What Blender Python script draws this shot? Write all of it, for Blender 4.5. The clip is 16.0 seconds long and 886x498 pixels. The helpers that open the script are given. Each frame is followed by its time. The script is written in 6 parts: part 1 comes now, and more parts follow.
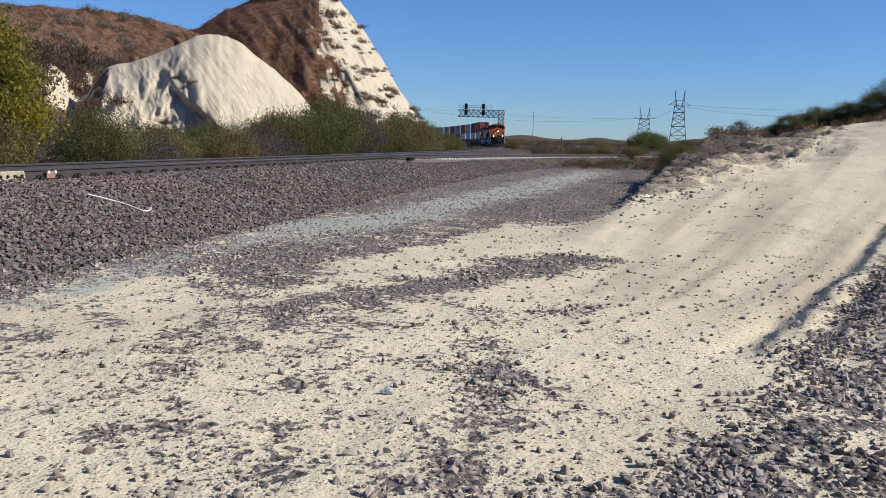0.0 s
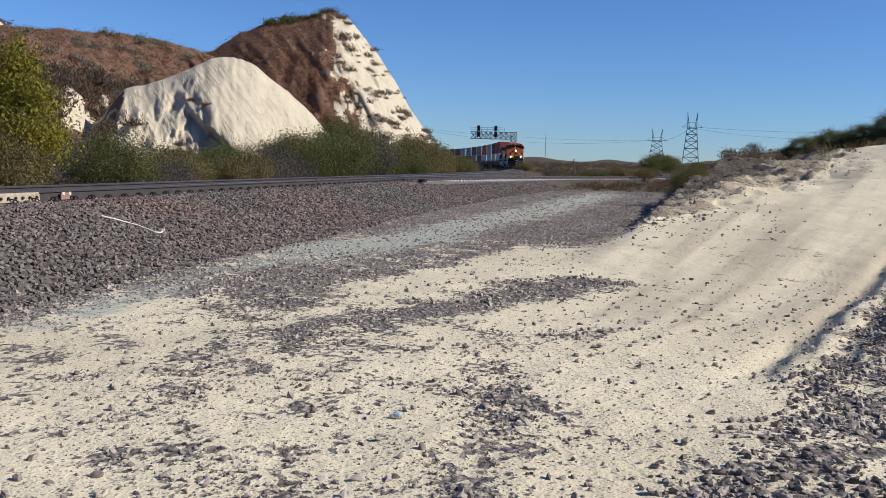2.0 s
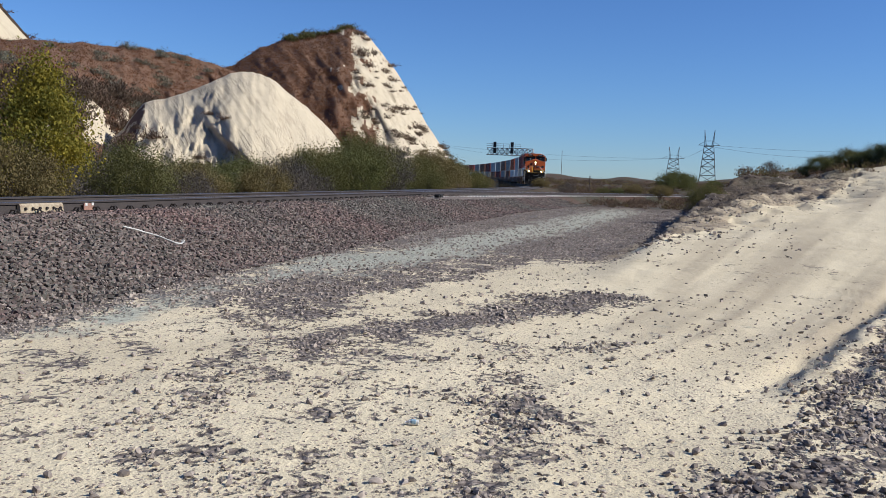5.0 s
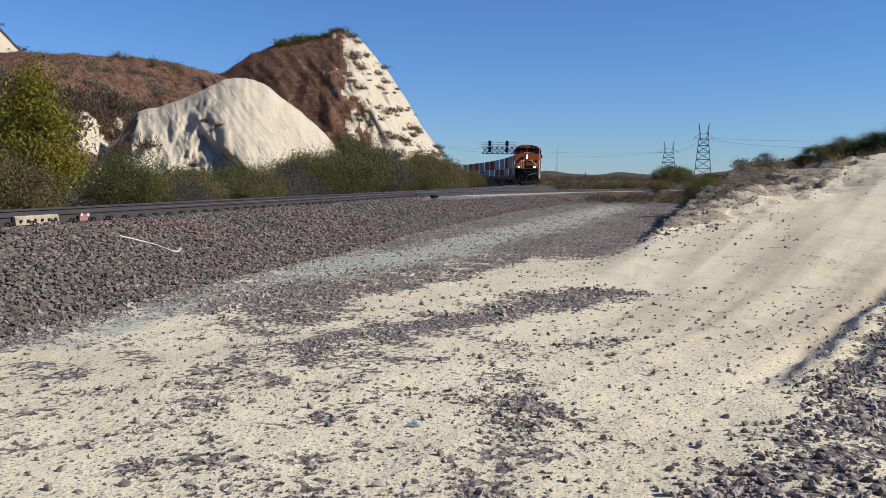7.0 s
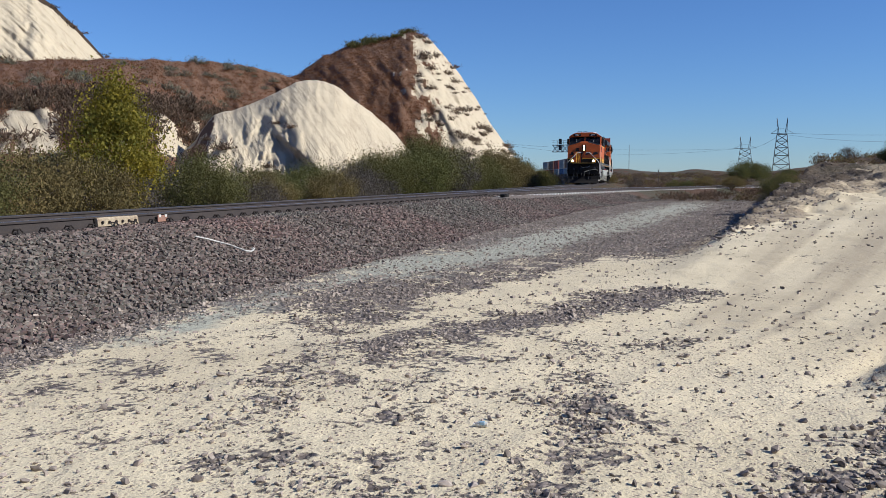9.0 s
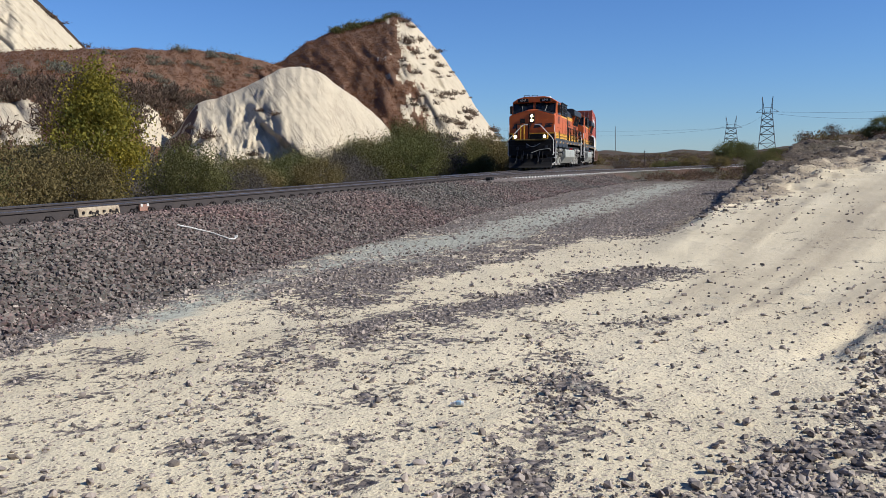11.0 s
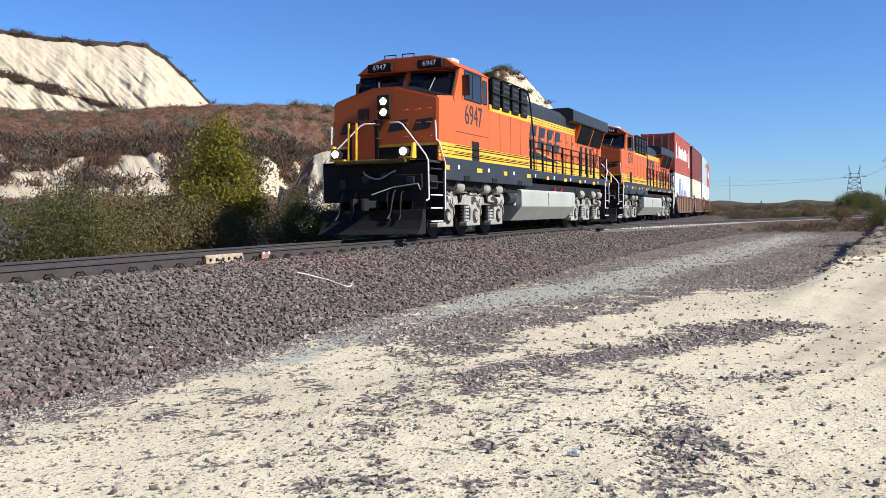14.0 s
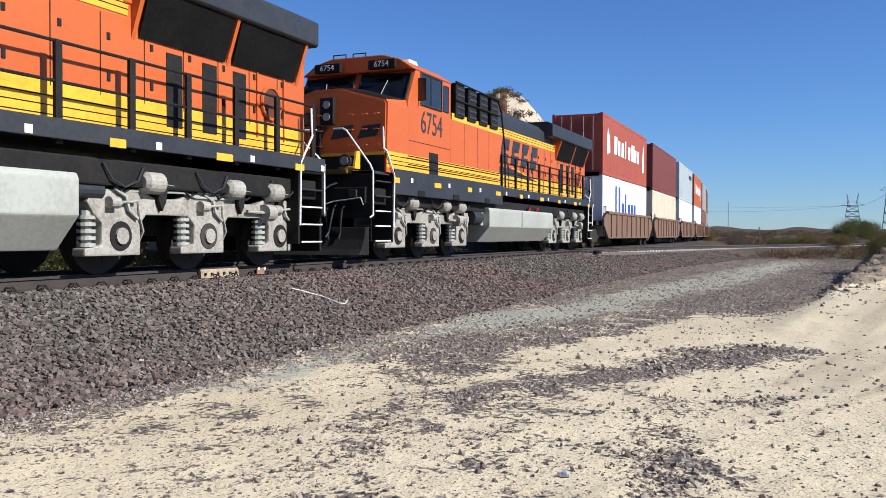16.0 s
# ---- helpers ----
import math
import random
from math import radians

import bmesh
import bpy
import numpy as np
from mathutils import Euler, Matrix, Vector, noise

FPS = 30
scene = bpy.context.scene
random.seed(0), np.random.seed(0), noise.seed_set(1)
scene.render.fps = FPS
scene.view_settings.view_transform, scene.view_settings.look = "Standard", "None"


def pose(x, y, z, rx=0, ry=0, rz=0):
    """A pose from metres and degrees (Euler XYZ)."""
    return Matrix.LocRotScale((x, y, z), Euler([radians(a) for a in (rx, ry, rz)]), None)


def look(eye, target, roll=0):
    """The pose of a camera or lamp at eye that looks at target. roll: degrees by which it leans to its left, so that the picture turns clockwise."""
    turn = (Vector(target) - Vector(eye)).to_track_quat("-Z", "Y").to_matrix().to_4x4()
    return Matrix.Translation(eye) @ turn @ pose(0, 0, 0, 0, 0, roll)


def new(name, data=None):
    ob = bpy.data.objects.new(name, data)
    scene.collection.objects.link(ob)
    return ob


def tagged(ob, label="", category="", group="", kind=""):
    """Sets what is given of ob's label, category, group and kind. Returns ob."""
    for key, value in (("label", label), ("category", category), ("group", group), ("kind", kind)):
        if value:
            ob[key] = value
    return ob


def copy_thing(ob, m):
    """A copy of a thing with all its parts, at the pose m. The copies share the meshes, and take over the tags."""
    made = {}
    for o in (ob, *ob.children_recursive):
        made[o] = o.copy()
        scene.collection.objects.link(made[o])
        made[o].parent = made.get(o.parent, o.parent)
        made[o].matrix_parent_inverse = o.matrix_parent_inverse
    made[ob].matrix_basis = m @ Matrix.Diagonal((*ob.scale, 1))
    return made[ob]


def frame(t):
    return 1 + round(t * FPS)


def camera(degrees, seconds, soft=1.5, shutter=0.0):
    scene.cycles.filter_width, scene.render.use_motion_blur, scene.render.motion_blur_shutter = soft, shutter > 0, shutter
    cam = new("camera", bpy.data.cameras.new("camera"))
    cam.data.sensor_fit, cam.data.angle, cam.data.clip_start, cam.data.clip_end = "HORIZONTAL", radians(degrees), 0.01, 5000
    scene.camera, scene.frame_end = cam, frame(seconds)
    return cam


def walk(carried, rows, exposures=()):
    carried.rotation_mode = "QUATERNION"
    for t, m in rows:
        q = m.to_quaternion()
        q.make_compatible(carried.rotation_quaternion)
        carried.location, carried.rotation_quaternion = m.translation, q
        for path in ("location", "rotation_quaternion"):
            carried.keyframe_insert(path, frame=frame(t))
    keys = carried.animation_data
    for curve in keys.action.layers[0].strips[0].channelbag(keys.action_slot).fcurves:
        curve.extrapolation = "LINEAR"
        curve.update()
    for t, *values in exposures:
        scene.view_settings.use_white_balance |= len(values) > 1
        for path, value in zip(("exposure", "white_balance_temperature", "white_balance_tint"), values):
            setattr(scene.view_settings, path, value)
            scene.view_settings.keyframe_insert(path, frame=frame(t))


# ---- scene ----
cam = camera(54.05, 16.0, soft=0.65)
# hand-held on one spot, panning after the train
PATH = [
    (0.0, pose(0.129, 0.065, 1.552, 82.96, -1.47, -79.17)),
    (0.5, pose(0.118, 0.051, 1.552, 83.37, -2.25, -75.83)),
    (1.0, pose(0.124, 0.076, 1.557, 84.69, -3.21, -77.74)),
    (1.5, pose(0.120, 0.071, 1.558, 86.28, -2.27, -80.43)),
    (2.0, pose(0.144, 0.055, 1.565, 84.35, -1.56, -78.35)),
    (2.2, pose(0.160, 0.050, 1.560, 81.60, -2.20, -77.75)),
    (2.4, pose(0.220, 0.050, 1.560, 77.00, -2.70, -78.70)),
    (2.5, pose(0.250, 0.050, 1.560, 75.50, -3.00, -79.60)),
    (2.6, pose(0.220, 0.050, 1.560, 76.60, -3.30, -79.40)),
    (2.7, pose(0.180, 0.050, 1.560, 79.08, -3.54, -78.25)),
    (3.0, pose(0.087, 0.054, 1.566, 82.70, -4.01, -75.38)),
    (3.5, pose(0.052, 0.021, 1.583, 85.90, -3.84, -75.91)),
    (4.0, pose(-0.009, 0.012, 1.555, 84.84, -4.10, -74.67)),
    (4.5, pose(-0.059, 0.025, 1.539, 84.88, -3.59, -75.13)),
    (4.7, pose(-0.007, 0.037, 1.544, 85.20, -2.89, -76.47)),
    (6.8, pose(0.035, 0.048, 1.554, 85.92, -0.45, -78.42)),
    (7.0, pose(0.033, 0.038, 1.543, 85.38, -0.45, -77.57)),
    (7.5, pose(0.037, -0.010, 1.526, 84.38, 0.05, -77.77)),
    (8.0, pose(0.119, 0.028, 1.529, 85.55, 1.09, -77.02)),
    (8.5, pose(0.208, 0.101, 1.545, 85.04, -0.14, -75.97)),
    (9.0, pose(0.055, 0.021, 1.544, 85.31, 0.07, -72.97)),
    (9.5, pose(0.180, -0.002, 1.560, 85.28, 0.70, -72.70)),
    (9.7, pose(0.250, 0.000, 1.560, 85.70, 0.10, -74.40)),
    (11.8, pose(-0.066, -0.114, 1.507, 83.29, 1.14, -72.88)),
    (12.0, pose(-0.077, -0.082, 1.510, 84.76, -0.61, -71.49)),
    (12.5, pose(-0.121, -0.060, 1.513, 87.63, -1.19, -68.29)),
    (13.0, pose(-0.105, -0.059, 1.522, 88.44, -1.54, -67.43)),
    (13.5, pose(-0.109, -0.051, 1.535, 88.27, -0.69, -66.44)),
    (14.0, pose(-0.102, -0.060, 1.534, 87.72, 0.99, -66.72)),
    (14.5, pose(0.074, -0.038, 1.536, 87.51, 1.46, -66.96)),
    (15.0, pose(-0.066, -0.059, 1.525, 87.95, 0.85, -66.86)),
    (15.5, pose(-0.086, -0.057, 1.517, 89.24, 0.08, -66.04)),
    (16.0, pose(-0.064, -0.081, 1.508, 89.06, -0.13, -66.82)),
]
walk(cam, PATH, exposures=[(0.0, 0.38, 6150, 10), (4.5, 0.35, 6150, 10), (9.5, 0.35, 6150, 10), (12.5, 0.49, 6150, 10), (13.0, 0.64, 6150, 10), (13.5, 0.66, 6150, 10), (14.0, 0.71, 6150, 10), (14.6, 0.52, 6150, 10), (16.0, 0.54, 6150, 10)])

# ---- light ----
SUN_AZ, SUN_EL = radians(-91), radians(34)
world = bpy.data.worlds.new("sky")
scene.world = world
world.use_nodes = True
wn = world.node_tree
sky = wn.nodes.new("ShaderNodeTexSky")
sky.sky_type, sky.sun_disc = "NISHITA", False
sky.sun_elevation, sky.sun_rotation = SUN_EL, radians(90) - SUN_AZ
sky.air_density, sky.dust_density, sky.ozone_density = 1.0, 0.0, 4.0
tint = wn.nodes.new("ShaderNodeMix")
tint.data_type, tint.blend_type = "RGBA", "MULTIPLY"
tint.inputs["Factor"].default_value = 1.0
tint.inputs["B"].default_value = (0.66, 0.90, 1.30, 1)
wn.links.new(sky.outputs[0], tint.inputs["A"])
wn.links.new(tint.outputs["Result"], wn.nodes["Background"].inputs[0])
wn.nodes["Background"].inputs[1].default_value = 0.066
sun = new("sun", bpy.data.lights.new("sun", "SUN"))
sun.data.energy, sun.data.angle, sun.data.color = 5.0, radians(0.53), (1.0, 0.945, 0.87)
sun.matrix_world = look((0, 0, 60), (-math.cos(SUN_AZ) * math.cos(SUN_EL), -math.sin(SUN_AZ) * math.cos(SUN_EL), 60 - math.sin(SUN_EL)))


# ---- materials ----
def mat(name, base, second=None, rough=0.8, metal=0.0, scale=3.0, fine=40.0, bump=0.15, contrast=0.5, per_object=0.0, per_island=0.0, spec=0.4, stretch=(1, 1, 1)):
    """Two-scale mottled surface: base and second colour mixed by coarse and fine noise, with fine relief."""
    m = bpy.data.materials.new(name)
    m.use_nodes = True
    t = m.node_tree
    n, lk = t.nodes, t.links
    p = n["Principled BSDF"]
    second = second or tuple(c * 0.72 for c in base)
    tc = n.new("ShaderNodeTexCoord")
    mp = n.new("ShaderNodeMapping")
    mp.inputs["Scale"].default_value = stretch
    lk.new(tc.outputs["Object"], mp.inputs[0])
    a, b = n.new("ShaderNodeTexNoise"), n.new("ShaderNodeTexNoise")
    a.inputs["Scale"].default_value, a.inputs["Detail"].default_value = scale, 5
    b.inputs["Scale"].default_value, b.inputs["Detail"].default_value = fine, 4
    lk.new(mp.outputs[0], a.inputs[0]), lk.new(mp.outputs[0], b.inputs[0])
    add = n.new("ShaderNodeMath")
    add.operation = "ADD"
    lk.new(a.outputs[0], add.inputs[0]), lk.new(b.outputs[0], add.inputs[1])
    rg = n.new("ShaderNodeMapRange")
    rg.inputs[1].default_value, rg.inputs[2].default_value = 1 - 0.4 * contrast, 1 + 0.4 * contrast
    lk.new(add.outputs[0], rg.inputs[0])
    mx = n.new("ShaderNodeMix")
    mx.data_type = "RGBA"
    mx.inputs["A"].default_value, mx.inputs["B"].default_value = (*base, 1), (*second, 1)
    lk.new(rg.outputs[0], mx.inputs["Factor"])
    col = mx.outputs["Result"]
    if per_object or per_island:
        src = n.new("ShaderNodeObjectInfo").outputs["Random"] if per_object else n.new("ShaderNodeNewGeometry").outputs["Random Per Island"]
        k = per_object or per_island
        vr = n.new("ShaderNodeMapRange")
        vr.inputs[3].default_value, vr.inputs[4].default_value = 1 - k, 1 + k
        lk.new(src, vr.inputs[0])
        hs = n.new("ShaderNodeHueSaturation")
        lk.new(vr.outputs[0], hs.inputs["Value"])
        lk.new(col, hs.inputs["Color"])
        col = hs.outputs[0]
    lk.new(col, p.inputs["Base Color"])
    p.inputs["Roughness"].default_value, p.inputs["Metallic"].default_value = rough, metal
    p.inputs["Specular IOR Level"].default_value = spec
    if bump:
        bp = n.new("ShaderNodeBump")
        bp.inputs["Strength"].default_value, bp.inputs["Distance"].default_value = bump, 0.02
        lk.new(b.outputs[0], bp.inputs["Height"])
        lk.new(bp.outputs[0], p.inputs["Normal"])
    return m


def glow(name, colour, power):
    m = bpy.data.materials.new(name)
    m.use_nodes = True
    p = m.node_tree.nodes["Principled BSDF"]
    p.inputs["Base Color"].default_value = (*colour, 1)
    p.inputs["Emission Color"].default_value = (*colour, 1)
    p.inputs["Emission Strength"].default_value = power
    return m


ORANGE = mat("orange_paint", (0.50, 0.108, 0.022), (0.44, 0.092, 0.020), rough=0.5, scale=1.2, fine=9, bump=0.02, contrast=0.8)
YELLOW = mat("yellow_paint", (0.78, 0.42, 0.03), (0.68, 0.34, 0.025), rough=0.45, scale=1.5, fine=12, bump=0.02)
GRIMY = mat("grimy_yellow_paint", (0.20, 0.125, 0.022), (0.07, 0.05, 0.022), rough=0.8, scale=4, fine=22, bump=0.05, contrast=0.9)
SLATE = mat("dark_grey_paint", (0.020, 0.023, 0.028), (0.031, 0.033, 0.036), rough=0.5, scale=1.5, fine=12, bump=0.03)
BLACK = mat("black_paint", (0.009, 0.009, 0.009), (0.018, 0.016, 0.014), rough=0.7, spec=0.2, scale=2, fine=14, bump=0.05)
SILVER = mat("silver_grey_paint", (0.40, 0.41, 0.36), (0.33, 0.33, 0.285), rough=0.5, metal=0.1, scale=1.0, fine=14, bump=0.03)
TRUCKGREY = mat("dusty_cast_steel", (0.38, 0.365, 0.315), (0.235, 0.212, 0.175), rough=0.6, metal=0.1, scale=2.5, fine=25, bump=0.12)
WHITE = mat("white_paint", (0.78, 0.77, 0.74), (0.66, 0.64, 0.60), rough=0.5, scale=2, fine=20, bump=0.02)
GLASS = mat("dark_cab_glass", (0.012, 0.015, 0.018), (0.02, 0.022, 0.025), rough=0.08, scale=1, fine=3, bump=0, spec=0.6)
WHEEL = mat("wheel_steel", (0.022, 0.018, 0.016), (0.035, 0.028, 0.023), rough=0.7, metal=0.1, scale=4, fine=30)
TREAD = mat("worn_steel", (0.35, 0.34, 0.33), (0.25, 0.24, 0.23), rough=0.3, metal=0.9, scale=6, fine=60, bump=0.03)
RAILSIDE = mat("brown_rail_web", (0.060, 0.048, 0.042), (0.040, 0.033, 0.030), rough=0.75, metal=0.2, scale=4, fine=50, bump=0.1)
TIEWOOD = mat("weathered_tie_wood", (0.075, 0.060, 0.050), (0.13, 0.11, 0.095), rough=0.9, scale=3, fine=30, bump=0.4, per_object=0.25, stretch=(4, 1, 1))
TIECONC = mat("concrete_tie", (0.62, 0.60, 0.56), (0.50, 0.48, 0.44), rough=0.85, scale=5, fine=60, bump=0.1, per_object=0.1)
CLIP = mat("dark_clip_steel", (0.02, 0.017, 0.015), (0.04, 0.03, 0.025), rough=0.7, metal=0.4, scale=10, fine=80)
BALLAST = mat("ballast_stone", (0.100, 0.098, 0.081), (0.145, 0.090, 0.078), rough=0.85, scale=0.16, fine=30, bump=0.3, per_island=0.6)
GRAVELROCK = mat("scattered_stone", (0.31, 0.262, 0.214), (0.19, 0.156, 0.128), rough=0.85, scale=0.6, fine=30, bump=0.3, per_island=0.45)
BARK = mat("bark", (0.11, 0.085, 0.065), (0.07, 0.055, 0.045), rough=0.95, scale=6, fine=40, bump=0.6, stretch=(1, 1, 0.2))
LEAF_OLIVE = mat("olive_leaves", (0.135, 0.126, 0.046), (0.082, 0.084, 0.032), rough=0.6, scale=0.35, fine=2, bump=0, per_island=0.12, contrast=0.9)
LEAF_GREEN = mat("green_leaves", (0.092, 0.106, 0.036), (0.130, 0.122, 0.046), rough=0.6, scale=0.35, fine=2, bump=0, per_island=0.12, contrast=0.9)
LEAF_GOLD = mat("yellowing_leaves", (0.300, 0.235, 0.030), (0.100, 0.112, 0.028), rough=0.55, scale=0.6, fine=5, bump=0, per_island=0.3, contrast=0.7)
LEAF_TAN = mat("dry_tan_leaves", (0.200, 0.150, 0.062), (0.120, 0.104, 0.046), rough=0.7, scale=0.35, fine=2, bump=0, per_island=0.15, contrast=0.9)
LEAF_GREY = mat("grey_twigs", (0.125, 0.108, 0.090), (0.078, 0.068, 0.058), rough=0.8, scale=1, fine=10, bump=0, per_island=0.3)
SAGE = mat("grey_sage", (0.20, 0.195, 0.145), (0.13, 0.13, 0.09), rough=0.8, scale=0.5, fine=6, bump=0, per_island=0.4)
DARKBRUSH = mat("dark_dry_brush", (0.135, 0.090, 0.062), (0.088, 0.066, 0.046), rough=0.9, scale=0.1, fine=2, bump=0, per_island=0.4)
SCRUB = mat("rust_brown_scrub", (0.200, 0.088, 0.042), (0.135, 0.078, 0.043), rough=0.9, scale=0.05, fine=2, bump=0, per_island=0.2, contrast=0.9)
STEEL = mat("galvanised_steel", (0.22, 0.22, 0.22), (0.30, 0.30, 0.29), rough=0.6, metal=0.4, scale=1, fine=10, bump=0)
TOWERSTEEL = mat("weathered_tower_steel", (0.085, 0.075, 0.070), (0.12, 0.11, 0.10), rough=0.7, metal=0.2, scale=0.3, fine=4, bump=0)
SIGNALBLACK = mat("signal_black", (0.012, 0.013, 0.016), rough=0.6, bump=0)
RUST = mat("rusty_well_paint", (0.20, 0.108, 0.065), (0.135, 0.085, 0.058), rough=0.75, scale=0.9, fine=9, bump=0.06, contrast=0.9)
HEADLIGHT = glow("headlight_lens", (1.0, 0.72, 0.34), 11.0)
REDCAP = mat("red_cap", (0.5, 0.03, 0.03), rough=0.5, bump=0)
PVC = mat("white_plastic", (0.58, 0.56, 0.50), rough=0.5, bump=0)


def leafy(m):
    """Thin leaves: some of the light passes through them."""
    t = m.node_tree
    n, lk = t.nodes, t.links
    p, out = n["Principled BSDF"], n["Material Output"]
    p.inputs["Specular IOR Level"].default_value, p.inputs["Roughness"].default_value = 0.12, 0.85
    tl, mx = n.new("ShaderNodeBsdfTranslucent"), n.new("ShaderNodeMixShader")
    lk.new(p.inputs["Base Color"].links[0].from_socket, tl.inputs["Color"])
    mx.inputs[0].default_value = 0.4
    lk.new(p.outputs[0], mx.inputs[1]), lk.new(tl.outputs[0], mx.inputs[2])
    lk.new(mx.outputs[0], out.inputs["Surface"])


for leaf in (LEAF_OLIVE, LEAF_GREEN, LEAF_GOLD, LEAF_TAN, LEAF_GREY, SAGE, DARKBRUSH, SCRUB):
    leafy(leaf)


def sandstone(name):
    """Pale rock with bedding: cracks, ledges and stains run along the slanted strata of the slope."""
    m = mat(name, (0.505, 0.430, 0.298), (0.425, 0.355, 0.245), rough=0.95, scale=0.12, fine=1.1, bump=0.8, contrast=0.9)
    t = m.node_tree
    n, lk = t.nodes, t.links
    p, mx, bp = n["Principled BSDF"], n["Mix"], n["Bump"]
    at = [n.new("ShaderNodeAttribute") for _ in range(2)]
    at[0].attribute_name, at[1].attribute_name = "across", "along"
    cb = n.new("ShaderNodeCombineXYZ")
    lk.new(at[0].outputs["Fac"], cb.inputs[0]), lk.new(at[1].outputs["Fac"], cb.inputs[1])
    heights = []
    col = mx.outputs["Result"]
    for k, (sx, sy, lo, hi, dark) in enumerate(((0.62, 0.16, 0.0, 0.022, (0.26, 0.20, 0.135)), (1.7, 0.5, 0.0, 0.03, (0.42, 0.335, 0.235)))):
        mp = n.new("ShaderNodeMapping")
        mp.inputs["Scale"].default_value = (sx, sy, 1)
        mp.inputs["Location"].default_value = (k * 7.3, k * 3.1, 0)
        lk.new(cb.outputs[0], mp.inputs[0])
        q = n.new("ShaderNodeTexNoise")
        q.inputs["Scale"].default_value, q.inputs["Detail"].default_value, q.inputs["Roughness"].default_value = 1.0, 6, 0.62
        lk.new(mp.outputs[0], q.inputs[0])
        s = n.new("ShaderNodeMath")
        s.operation = "SUBTRACT"
        s.inputs[1].default_value = 0.5
        lk.new(q.outputs[0], s.inputs[0])
        a = n.new("ShaderNodeMath")
        a.operation = "ABSOLUTE"
        lk.new(s.outputs[0], a.inputs[0])
        r = n.new("ShaderNodeMapRange")
        r.inputs[1].default_value, r.inputs[2].default_value = lo, hi
        lk.new(a.outputs[0], r.inputs[0])
        x = n.new("ShaderNodeMix")
        x.data_type = "RGBA"
        x.inputs["A"].default_value = (*dark, 1)
        lk.new(col, x.inputs["B"])
        f = n.new("ShaderNodeMapRange")
        f.inputs[3].default_value, f.inputs[4].default_value = 0.68 + 0.17 * k, 1.0
        lk.new(r.outputs[0], f.inputs[0])
        lk.new(f.outputs[0], x.inputs["Factor"])
        col = x.outputs["Result"]
        heights.append(r.outputs[0]), heights.append(q.outputs[0])
    lk.new(col, p.inputs["Base Color"])
    total = heights[0]
    for h in heights[1:]:
        s = n.new("ShaderNodeMath")
        lk.new(total, s.inputs[0]), lk.new(h, s.inputs[1])
        total = s.outputs[0]
    lk.new(total, bp.inputs["Height"])
    bp.inputs["Distance"].default_value, bp.inputs["Strength"].default_value = 0.10, 0.45
    return m


ROCK = sandstone("pale_sandstone")
BROWNGROUND = mat("brown_grass_slope", (0.112, 0.055, 0.031), (0.140, 0.082, 0.048), rough=1.0, scale=0.06, fine=1.2, bump=0.6, contrast=0.9)


